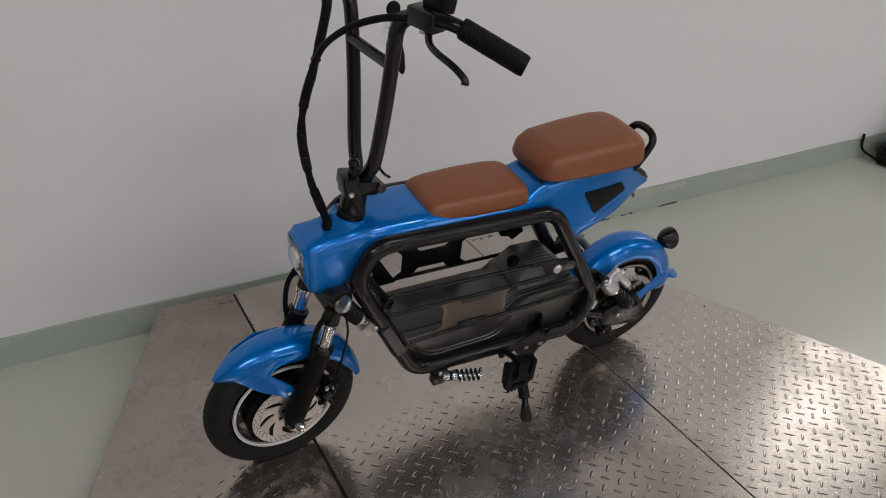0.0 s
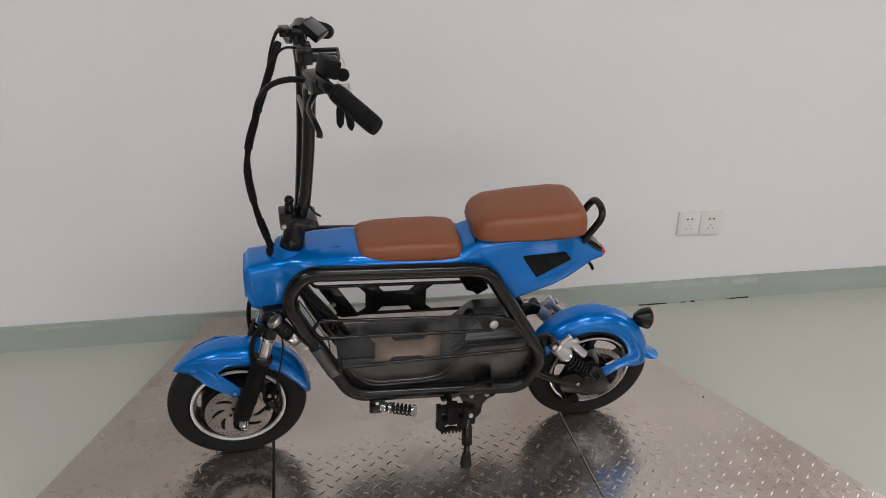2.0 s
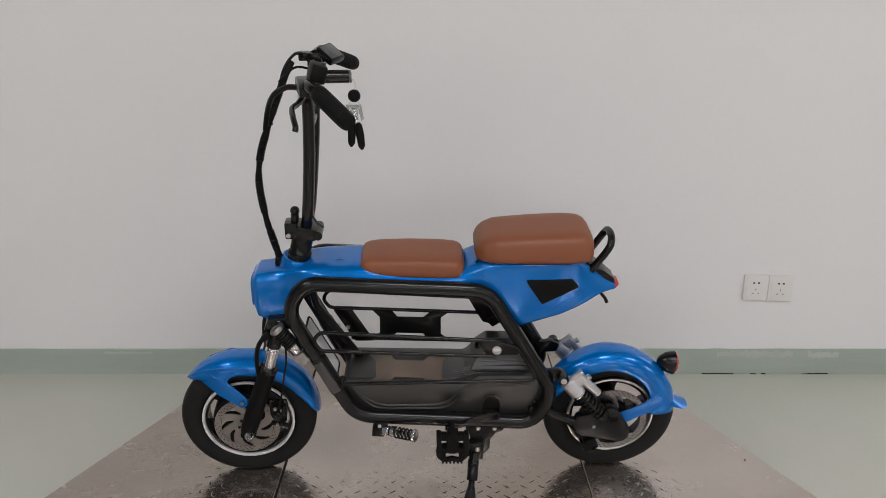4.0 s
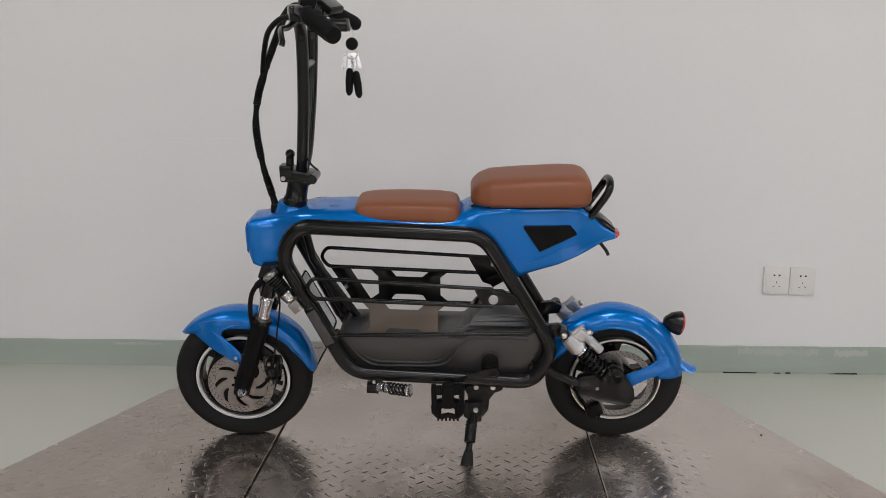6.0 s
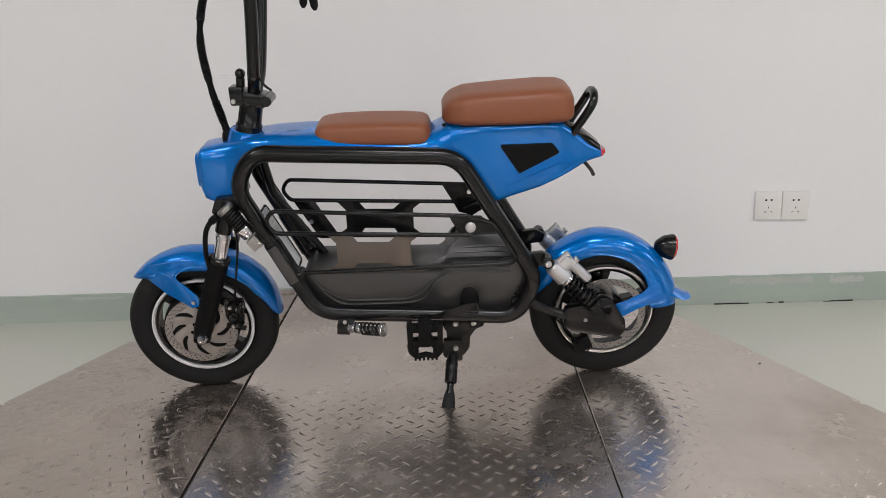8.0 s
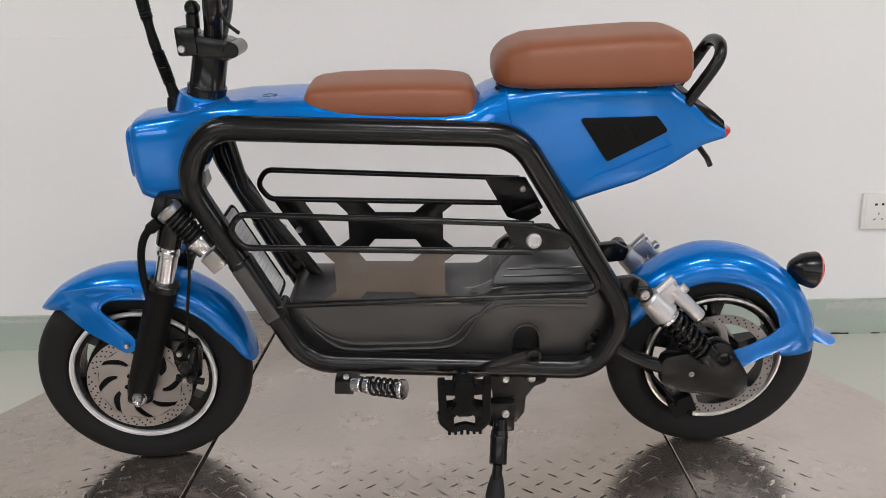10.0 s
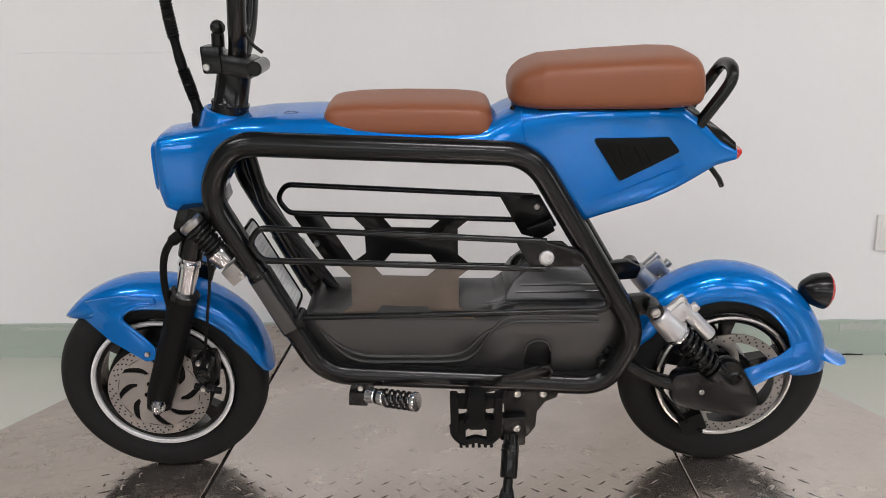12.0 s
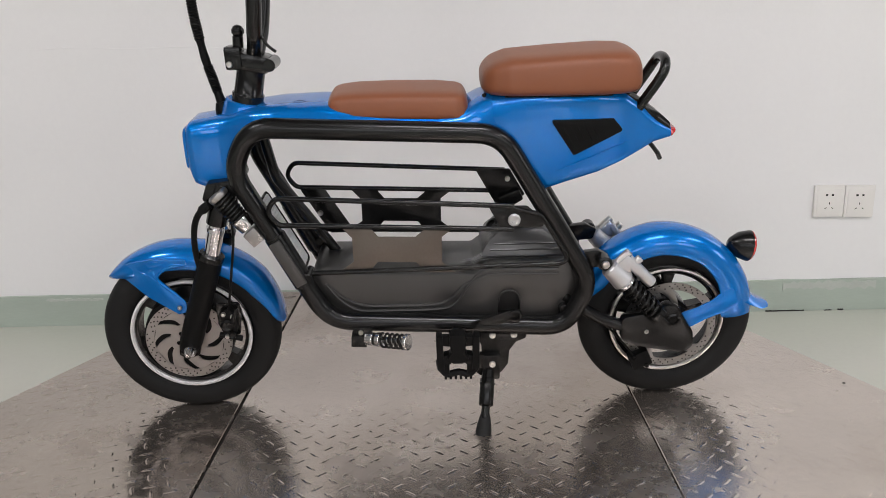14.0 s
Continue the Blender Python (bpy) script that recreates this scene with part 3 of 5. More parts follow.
# vents in the tail
VENT = [(0.775, 0.625), (0.896, 0.623), (0.916, 0.600), (0.821, 0.557)]
for side in (-1, 1):
    bm = prism(xz(VENT, 0.005, 4), side * 0.058, side * 0.0735, 0.0012)
    for v in bm.verts:
        t = (v.co.x - 0.78) / 0.13
        v.co.y += side * (0.004 - 0.012 * max(0.0, t) ** 1.3)
    vent = part("vent_panel", bm, MATT, body, "matt black vent panel")
    for k in range(5):
        zx = 0.80 + k * 0.0135
        bm = rod((zx, side * (0.0780 - 0.012 * max(0.0, (zx - 0.78) / 0.13) ** 1.3 - 0.0012), 0.612), (zx + 0.018, side * (0.0780 - 0.012 * max(0.0, (zx + 0.018 - 0.78) / 0.13) ** 1.3 - 0.0012), 0.580), 0.0009, n=6)
        part("louvre", bm, MATT, vent)
# dotted lower trim of the tail
bm = bmesh.new()
for k in range(34):
    t = k / 33
    bmesh.ops.create_icosphere(bm, subdivisions=1, radius=0.0014, matrix=Matrix.Translation((0.790 + 0.132 * t, -(0.0790 - 0.0160 * t), 0.530 + 0.048 * t)))
part("trim_stitch", bm, BLUE, body)
# headlamp
bm = loft([squircle(0.0820, 0.535, 0.621, 0.052, 5, 32), squircle(0.0765, 0.538, 0.618, 0.0505, 5, 32), squircle(0.0755, 0.542, 0.614, 0.047, 5, 32), squircle(0.0810, 0.544, 0.612, 0.046, 5, 32)])
lamp = part("headlamp", bm, BLUE, scooter, "square headlamp with a blue bezel")
part("backing", loft([squircle(0.0818, 0.541, 0.615, 0.0475, 5, 32), squircle(0.0800, 0.541, 0.615, 0.0475, 5, 32)]), LAMPIN, lamp)
part("reflector", lathe([(0.006, 0.002), (0.016, 0.003), (0.027, 0.008), (0.030, 0.009), (0.031, 0.005)], (0.084, 0, 0.578), (-1, 0, 0), 28), LAMPIN, lamp)
part("bulb", lathe([(0.010, 0.0), (0.012, 0.004), (0.008, 0.009), (0.001, 0.010)], (0.082, 0, 0.578), (-1, 0, 0), 16), SOCKETW, lamp)
part("lens", loft([squircle(0.0775, 0.540, 0.616, 0.0485, 5, 32), squircle(0.0752, 0.544, 0.612, 0.0455, 5, 32), squircle(0.0742, 0.553, 0.603, 0.037, 5, 32)]), GLASS, lamp, "clear lens").visible_shadow = False
# tail lamp, its hook and the black strip up to the grab bar
part("tail_lamp", loft([squircle(1.004, 0.571, 0.597, 0.031, 3, 24), squircle(1.020, 0.574, 0.592, 0.028, 3, 24), squircle(1.027, 0.581, 0.591, 0.022, 3, 24)]), REDLENS, scooter, "small red tail lamp")
part("tail_strip", loft([[Vector((x, y, z + dz)) for y, dz in ((-w, 0), (-w * 0.8, 0.009), (w * 0.8, 0.009), (w, 0), (w, -0.012), (-w, -0.012))] for x, z, w in ((0.905, 0.671, 0.046), (0.935, 0.655, 0.045), (0.962, 0.634, 0.040), (0.994, 0.611, 0.034), (1.014, 0.594, 0.030))]), BLACK, scooter, "black plastic tail strip")
part("plate_hook", tube(rounded([(0.968, -0.012, 0.572), (0.985, -0.012, 0.556), (0.998, -0.012, 0.540), (1.004, -0.012, 0.528)], 0.006, 3, closed=False), 0.0045, 8), BLACK, scooter)
# grab bar behind the seat
grab = smoothed([(0.946, -0.042, 0.636), (0.960, -0.043, 0.657), (0.979, -0.043, 0.685), (0.990, -0.040, 0.704), (0.9945, -0.026, 0.717), (0.996, 0.0, 0.721), (0.9945, 0.026, 0.717), (0.990, 0.040, 0.704), (0.979, 0.043, 0.685), (0.946, 0.042, 0.636)], 7)
part("grab_bar", tube(grab, 0.0095, 12), BLACK, scooter, "glossy black grab bar")


# -- seats
def pad(knots, count, name, label, drop=0.0, far=1.0):
    bm = loft([squircle(x, a, b, hw, p, 44, t) for x, a, b, hw, p, t in sections(knots, count)])
    for v in bm.verts:
        v.co = (v.co.x, v.co.y * (far if v.co.y > 0 else 1.0), v.co.z + drop)
    bmesh.ops.smooth_vert(bm, verts=bm.verts, factor=0.5, use_axis_x=True, use_axis_y=True, use_axis_z=True)
    return part(name, bm, LEATHER, scooter, label, 60)


front_seat = pad([
    (0.3555, 0.640, 0.668, 0.058, 3.6, 0.050), (0.358, 0.637, 0.6775, 0.066, 3.8, 0.057), (0.364, 0.636, 0.6835, 0.073, 4.0, 0.063), (0.377, 0.636, 0.6872, 0.078, 4.2, 0.068),
    (0.410, 0.636, 0.6898, 0.081, 4.4, 0.072), (0.480, 0.635, 0.6905, 0.083, 4.5, 0.074), (0.560, 0.633, 0.6889, 0.083, 4.5, 0.074), (0.600, 0.632, 0.6860, 0.080, 4.2, 0.070),
    (0.613, 0.632, 0.6818, 0.075, 4.0, 0.064), (0.619, 0.633, 0.6745, 0.068, 3.8, 0.057), (0.622, 0.636, 0.6655, 0.058, 3.6, 0.050)], 60, "front_seat", "brown leatherette front seat pad", -0.0095)
rear_seat = pad([
    (0.647, 0.680, 0.704, 0.046, 3.2, 0.040), (0.650, 0.674, 0.7125, 0.057, 3.4, 0.048), (0.656, 0.671, 0.7185, 0.067, 3.6, 0.056), (0.669, 0.669, 0.728, 0.077, 3.9, 0.065),
    (0.698, 0.667, 0.7370, 0.086, 4.2, 0.073), (0.785, 0.667, 0.7420, 0.091, 4.5, 0.078), (0.878, 0.667, 0.7460, 0.092, 4.5, 0.080), (0.918, 0.668, 0.7455, 0.089, 4.2, 0.076),
    (0.935, 0.670, 0.7405, 0.084, 3.9, 0.068), (0.942, 0.673, 0.734, 0.076, 3.6, 0.059), (0.946, 0.681, 0.724, 0.065, 3.4, 0.050)], 60, "rear_seat", "brown leatherette rear seat pad", -0.002, 1.27)
for ob, knots in ((front_seat, ((0.362, 0.060), (0.40, 0.0735), (0.48, 0.0775), (0.57, 0.0775), (0.612, 0.068))), (rear_seat, ((0.643, 0.052), (0.69, 0.075), (0.78, 0.081), (0.89, 0.0815), (0.925, 0.071)))):
    for side in (-1, 1):
        z0 = 0.6305 if ob is front_seat else 0.668
        part("seat_edge", tube(smoothed([(x, side * w * 0.88, z0) for x, w in knots[1:-1]], 6), 0.0018, 6), MATT, ob)
part("seat_bolt", bolt((0.652, -0.058, 0.670), (-0.3, -0.9, 0.1), 0.004, 0.005), BLACK, rear_seat)

# -- battery case low in the frame
CASE = [(0.290, 0.330), (0.346, 0.250), (0.372, 0.226), (0.62, 0.222), (0.812, 0.226), (0.850, 0.292), (0.826, 0.348), (0.664, 0.348), (0.630, 0.323)]
arch = [(0.677, 0.2222), (0.679, 0.262)] + [(0.7005 + 0.0215 * math.cos(a), 0.266 + 0.020 * math.sin(a)) for a in (math.pi - k * math.pi / 10 for k in range(11))] + [(0.724, 0.2223)]
case = part("battery_case", prism(xz(CASE, 0.014, 4), -0.056, 0.098, 0.006), PLASTIC, scooter, "black moulded battery case")
part("case_front", prism(CASE[:4] + arch + CASE[4:], -0.079, -0.0565, 0.004), PLASTIC, case, "black moulded front shell with an arched cut-out")
for inset, y in ((0.0, -0.0800), (0.010, -0.0795)):
    path = smoothed([(0.330 + inset, y, 0.310 - inset), (0.352 + inset, y, 0.280), (0.392 + inset, y, 0.251 + inset), (0.470, y, 0.248 + inset), (0.560 - inset, y, 0.249 + inset), (0.592 - inset, y, 0.262 + inset), (0.618 - inset, y, 0.299), (0.642, y, 0.325 - inset), (0.672, y, 0.332 - inset), (0.800, y, 0.330 - inset)], 6)
    part("case_ridge", tube(path, 0.0030, 8), PLASTIC, case)
for k in range(6):
    y = -0.066 + k * 0.011
    path = smoothed([(0.40 + 0.012 * k, y, 0.3215), (0.585 + 0.004 * k, y, 0.3218), (0.628 + 0.004 * k, y, 0.336), (0.655 + 0.003 * k, y, 0.3475), (0.780, y, 0.3475)], 6)
    part("case_rib", tube(path, 0.0022, 6), PLASTIC, case)
HUMP = [(0.640, 0.344), (0.660, 0.374), (0.690, 0.396), (0.775, 0.394), (0.806, 0.372), (0.822, 0.344)]
bm = prism(xz(HUMP, 0.012, 4), -0.052, 0.074, 0.005)
for v in bm.verts:
    if v.co.y < 0:
        v.co.y += 0.030 * (v.co.z - 0.344) / 0.052
hump = part("case_hump", bm, PLASTIC, case)
for k in range(5):
    part("hump_rib", tube(smoothed([(0.652 + 0.002 * k, -0.030 + k * 0.012, 0.3640), (0.668, -0.024 + k * 0.012, 0.3800), (0.690, -0.020 + k * 0.012, 0.3960), (0.772, -0.020 + k * 0.012, 0.3945)], 5), 0.0018, 6), PLASTIC, hump)
for x0, x1, z in ((0.664, 0.815, 0.358), (0.672, 0.812, 0.368)):
    part("hump_rib", tube([(x0, -0.052 + 0.030 * (z - 0.344) / 0.052, z), (x1, -0.052 + 0.030 * (z - 0.344) / 0.052, z)], 0.0018, 6), PLASTIC, hump)
part("charge_port", lathe([(0.016, 0), (0.017, 0.003), (0.012, 0.004), (0.011, 0.001)], (0.672, 0.020, 0.385), (-0.7, -0.3, 0.7), 18), MATT, case)
# round cut-out at the foot of the case and the strap across it
part("cutout_lip", tube(smoothed([(x, -0.0795, z) for x, z in arch[1:-1]], 2), 0.0022, 6), PLASTIC, case)
arm = part("lever_arm", prism(xz([(0.572, 0.206), (0.584, 0.219), (0.706, 0.259), (0.722, 0.256), (0.722, 0.238), (0.700, 0.234), (0.590, 0.198)], 0.004, 3), -0.1125, -0.1075, 0.001), BLACK, scooter, "flat black lever arm along the frame tube")
part("arm_boss", lathe([(0.0125, 0), (0.0135, 0.003), (0.0125, 0.008), (0.0085, 0.009), (0.008, 0.003), (0.001, 0.003)], (0.710, -0.1095, 0.247), (0, -1, 0), 20), BLACK, arm)
part("arm_eye", lathe([(0.0095, 0), (0.0095, 0.005), (0.006, 0.006), (0.001, 0.006)], (0.584, -0.1095, 0.207), (0, -1, 0), 16), BLACK, arm)
# -- goods rack: on either side a hairpin of thin rod, a lower rod, and a sheet with angled cut-outs between them
SHEET_UP = [(0.369, 0.4435), (0.425, 0.4415), (0.443, 0.4190), (0.515, 0.4170), (0.539, 0.4365), (0.590, 0.4340), (0.566, 0.4155), (0.566, 0.3640), (0.592, 0.3420), (0.530, 0.3440), (0.515, 0.3650), (0.440, 0.3680), (0.422, 0.3470), (0.364, 0.3490), (0.3925, 0.3690), (0.3925, 0.4180)]
RACK_Y = 0.112


def rack_side(side, sheet):
    y = side * RACK_Y
    rod_path = rounded([(0.705, y, 0.4745), (0.252, y, 0.5010), (0.2335, y, 0.4745), (0.254, y, 0.4475), (0.705, y, 0.4285)], [0, 0.022, 0.024, 0.022, 0], 6, closed=False)
    part("rail", tube(rod_path, 0.0050, 10), BLACK, scooter, "thin black hairpin rack rail")
    low = [(0.690, y, 0.4750), (0.757, y, 0.4560), (0.822, y, 0.3560), (0.310, y, 0.3480)] if side < 0 else [(0.700, y, 0.3385), (0.310, y, 0.3500)]
    part("rail", tube(rounded(low, [0, 0.03, 0.02, 0.0][:len(low)], 6, closed=False), 0.0050, 10), BLACK, scooter, "thin black rack rail")
    bm = prism(SHEET_UP, y - side * 0.0012, y - side * 0.0040, 0.0006)
    part("rack_sheet", bm, sheet, scooter, "folded sheet with angled cut-outs", 20)


# near sheet takes the lightened copy, far sheet the plain black
rack_side(-1, LITSHEET)
rack_side(1, BLACK)
bracket = part("rack_bracket", prism(xz([(0.655, 0.476), (0.730, 0.474), (0.760, 0.448), (0.764, 0.432), (0.680, 0.432)], 0.006, 4), -RACK_Y - 0.0005, -RACK_Y + 0.0035, 0.001), BLACK, scooter)
part("bracket_bolt", bolt((0.7055, -RACK_Y - 0.0005, 0.4475), (0, -1, 0), 0.0125, 0.005), ALU, bracket, "round silver bolt")
far_bracket = part("rack_bracket", prism(xz([(0.640, 0.4815), (0.716, 0.478), (0.750, 0.420), (0.704, 0.398), (0.684, 0.404)], 0.004, 3), RACK_Y - 0.006, RACK_Y - 0.002, 0.001), BLACK, scooter)
part("bracket_fold", prism(xz([(0.690, 0.418), (0.735, 0.437), (0.745, 0.415), (0.712, 0.395)], 0.003, 2), RACK_Y - 0.020, RACK_Y - 0.008, 0.001), BLACK, far_bracket)
part("bracket_bolt", bolt((0.711, RACK_Y - 0.006, 0.457), (0, -1, 0), 0.006, 0.005), STEEL, far_bracket)
front_bracket = part("rack_bracket", prism(xz([(0.262, 0.447), (0.316, 0.445), (0.376, 0.346), (0.322, 0.346)], 0.004, 3), RACK_Y - 0.010, RACK_Y - 0.006, 0.001), BLACK, scooter)
for bx, bz in ((0.303, 0.392), (0.276, 0.398)):
    part("bracket_bolt", bolt((bx, RACK_Y - 0.010, bz), (0, -1, 0), 0.006, 0.005), STEEL, front_bracket)


# -- wheels
def tyre_profile(inset):
    """Section of a tyre whose bead lies a little further in than usual."""
    out = []
    for k in range(22):
        a = 2 * math.pi * k / 22
        c, s = math.cos(a), math.sin(a)
        out.append((0.1520 - inset / 2 + (0.0275 + inset / 2) * math.copysign(abs(c) ** 0.85, c), 0.0305 * math.copysign(abs(s) ** 0.9, s)))
    return out


def true_wheel(x):
    """Brings a wheel drawn round (x, AXLE_Z) to its full size and height."""
    c = Matrix.Translation((x, 0, AXLE_Z))
    return Matrix.Translation((0.004, 0, 0.0028)) @ c @ Matrix.Diagonal((1.039, 1, 1.008, 1)) @ c.inverted()


def wheel(name, x, add, label, spokes, inset, edge):
    c = (x, 0, AXLE_Z)
    base = add

    def add(part_name, bm, *rest, **more):
        bm.transform(true_wheel(x))
        return base(part_name, bm, *rest, **more)

    rim = add(name, lathe([(0.112 - inset, -0.020), (0.119 - inset, -0.0215), (0.119 - inset, 0.0215), (0.112 - inset, 0.020)], c, n=64, closed=True), BLACK, scooter, label)
    tyre = add("tyre", lathe(tyre_profile(inset), c, n=72, closed=True), RUBBER, rim, "black rubber tyre")
    for side in (-1, 1):
        add("rim_edge", lathe([(q - inset, side * h) for q, h in ((0.1195, 0.0205), (0.1195, 0.0262), (0.1228, 0.0292), (0.1268, 0.0282), (0.1274, 0.0235), (0.1225, 0.0205))], c, n=72, closed=True), edge, rim, "silver rim edge")
        add("tyre_rib", lathe([(0.1415 + 0.0012 * math.cos(a), side * (0.0283 + 0.0012 * math.sin(a))) for a in (k * math.pi / 3 for k in range(6))], c, n=64, closed=True), RUBBER, tyre)
    bm = bmesh.new()
    for k in range(spokes):
        a = 2 * math.pi * k / spokes + 0.3
        d = Vector((math.cos(a), 0, math.sin(a)))
        s = Vector((-math.sin(a), 0, math.cos(a)))
        ctr = Vector(c)
        ring0 = [ctr + d * 0.040 + s * 0.011 * u + Vector((0, 0.015 * v, 0)) for u, v in ((-1, -1), (1, -1), (1, 1), (-1, 1))]
        ring1 = [ctr + d * 0.080 + s * 0.008 * u + Vector((0, 0.011 * v, 0)) for u, v in ((-1, -1), (1, -1), (1, 1), (-1, 1))]
        ring2 = [ctr + d * (0.115 - inset) + s * 0.014 * u + Vector((0, 0.013 * v, 0)) for u, v in ((-1, -1), (1, -1), (1, 1), (-1, 1))]
        tmp = loft([ring0, ring1, ring2])
        me = bpy.data.meshes.new("tmp")
        tmp.to_mesh(me)
        tmp.free()
        bm.from_mesh(me)
        bpy.data.meshes.remove(me)
    add("spokes", bm, BLACK, rim)
    add("hub", lathe([(0.020, -0.046), (0.044, -0.040), (0.050, -0.030), (0.050, 0.030), (0.044, 0.040), (0.020, 0.046)], c, n=40), ALU if spokes > 5 else BLACK, rim)
    return rim


def brake_disc(x, y, rim, add, outer, inner, arms, sweep, hub, mat, cover):
    """A drilled disc with swept arms."""
    base = add

    def add(part_name, bm, *rest, **more):
        bm.transform(true_wheel(x))
        return base(part_name, bm, *rest, **more)

    bm = bmesh.new()
    arms_out = []
    add_lathe(bm, [(inner, -0.0011), (outer, -0.0011), (outer, 0.0011), (inner, 0.0011)], (x, y, AXLE_Z), n=72, closed=True)
    for k in range(arms):
        a0 = 2 * math.pi * k / arms
        wide = 2 * math.pi / arms * cover
        steps = 7
        pts_a, pts_b = [], []
        for i in range(steps + 1):
            t = i / steps
            r = hub + (inner + 0.002 - hub) * t
            a = a0 + sweep * t ** 1.3
            w = wide * (0.85 + 0.25 * abs(2 * t - 1))
            pts_a.append((x + r * math.cos(a - w / 2), AXLE_Z + r * math.sin(a - w / 2)))
            pts_b.append((x + r * math.cos(a + w / 2), AXLE_Z + r * math.sin(a + w / 2)))
        arms_out.append(pts_a + pts_b[::-1])
    add_lathe(bm, [(0.004, -0.0012), (hub + 0.002, -0.0012), (hub + 0.002, 0.0012), (0.004, 0.0012)], (x, y, AXLE_Z), n=40, closed=True)
    disc = add("brake_disc", bm, mat, rim, "drilled steel brake disc", 25)
    for outline in arms_out:
        add("disc_arm", prism(outline, y - 0.001, y + 0.001), mat, disc, smooth=25)
    bm = bmesh.new()
    for row, (r, off) in enumerate(((inner + (outer - inner) * 0.25, 0.0), (inner + (outer - inner) * 0.55, 0.35), (inner + (outer - inner) * 0.82, 0.7))):
        for k in range(36):
            a = 2 * math.pi * (k + off) / 36
            if (k + row) % 6 == 5:
                continue
            add_lathe(bm, [(0.0017, 0), (0.0017, 0.0004)], (x + r * math.cos(a), y - 0.0011, AXLE_Z + r * math.sin(a)), (0, -1, 0), 7)
    add("drill_holes", bm, DARKGAP, disc, smooth=0)
    for k in range(6):
        a = 2 * math.pi * k / 6 + 0.2
        add("disc_bolt", bolt((x + 0.022 * math.cos(a), y - 0.001, AXLE_Z + 0.022 * math.sin(a)), (0, -1, 0), 0.004, 0.003), BLACK, disc)
    return disc


front_wheel = wheel("front_wheel", FX, sp, "cast front wheel with a hub motor", 6, 0.0045, RIMSILVER)
brake_disc(FX, -0.050, front_wheel, sp, 0.086, 0.069, 8, 0.55, 0.036, DISCSTEEL, 0.74)
sp("motor_cover", lathe([(0.002, -0.047), (0.060, -0.045), (0.092, -0.034), (0.094, -0.02), (0.094, 0.03), (0.06, 0.042), (0.002, 0.044)], (FX, 0, AXLE_Z), n=56), MATT, front_wheel)
# rear rim edge gets duller steel in place of the shade on it
rear_wheel = wheel("rear_wheel", RX, part, "cast five-spoke rear wheel", 5, 0.0090, STEEL)
brake_disc(RX, -0.047, rear_wheel, part, 0.095, 0.079, 5, 0.5, 0.030, REARDISC, 0.24)


# -- mudguards
def mudguard(c, radius, a0, a1, half, depth, count=56):
    """A trough that follows the wheel from angle a0 to a1. radius, half width and depth are functions of t."""
    rings = []
    for i in range(count + 1):
        t = i / count
        a = radians(a0 + (a1 - a0) * t)
        d = Vector((math.cos(a), 0, math.sin(a)))
        w, r, dp = half(t), radius(t), depth(t)
        outer, inner = [], []
        m = 14
        for k in range(m + 1):
            u = -1 + 2 * k / m
            across = w * math.copysign(abs(math.sin(u * math.pi / 2)) ** 0.85, u)
            fall = dp * (1 - math.cos(u * math.pi / 2) ** 0.75)
            outer.append(Vector(c) + d * (r - fall) + Vector((0, across, 0)))
            inner.append(Vector(c) + d * (r - 0.0035 - fall) + Vector((0, across * 0.94, 0)))
        rings.append(outer + inner[::-1])
    return loft(rings)


def ease(t, pairs):
    return float(np.interp(t, [p[0] for p in pairs], [p[1] for p in pairs]))


CF, CR = (FX, 0, AXLE_Z), (RX, 0, AXLE_Z)
fg = mudguard(CF, lambda t: ease(t, ((0, 0.203), (0.1, 0.205), (0.4, 0.2025), (0.77, 0.212), (1, 0.206))), 139, 6,
              lambda t: ease(t, ((0, 0.004), (0.03, 0.018), (0.10, 0.036), (0.25, 0.047), (0.5, 0.050), (0.8, 0.048), (0.95, 0.040), (1, 0.024))),
              lambda t: ease(t, ((0, 0.004), (0.08, 0.026), (0.2, 0.042), (0.45, 0.040), (0.8, 0.036), (1, 0.012))))
front_guard = sp("front_mudguard", fg, BLUE, scooter, "glossy blue front mudguard", 60)
ARM = [(-0.112, 0.335), (-0.098, 0.316), (-0.046, 0.286), (0.014, 0.248), (0.032, 0.252), (0.030, 0.272), (0.000, 0.296), (-0.022, 0.320), (-0.016, 0.336), (0.006, 0.347), (0.042, 0.349), (0.040, 0.362), (-0.020, 0.366), (-0.074, 0.354)]
for side in (-1, 1):
    bm = prism(xz(ARM, 0.007, 4), side * 0.046, side * 0.0505, 0.0015)
    for v in bm.verts:
        t = max(0.0, min(1.0, (-0.045 - v.co.x) / 0.07))
        v.co.y -= side * 0.040 * t ** 1.2
        t = max(0.0, min(1.0, (0.30 - v.co.z) / 0.05))
        v.co.y += side * 0.012 * t
    arm = sp("guard_arm", bm, BLUE, front_guard)
    sp("arm_bolt", bolt((0.018, side * 0.0640, 0.264), (0, side, 0), 0.005, 0.004), STEEL, arm)
    lip_path = [(x, side * (0.0500 + 0.012 * max(0.0, min(1.0, (0.30 - z) / 0.05))), z) for x, z in ((0.028, 0.274), (0.002, 0.296), (-0.020, 0.320), (-0.015, 0.335), (0.006, 0.346), (0.038, 0.350))]
    sp("arch_lip", tube(smoothed(lip_path, 6), 0.0036, 10, taper=lambda t: min(1.0, 0.3 + 5 * t, 0.3 + 5 * (1 - t))), BLUE, arm)
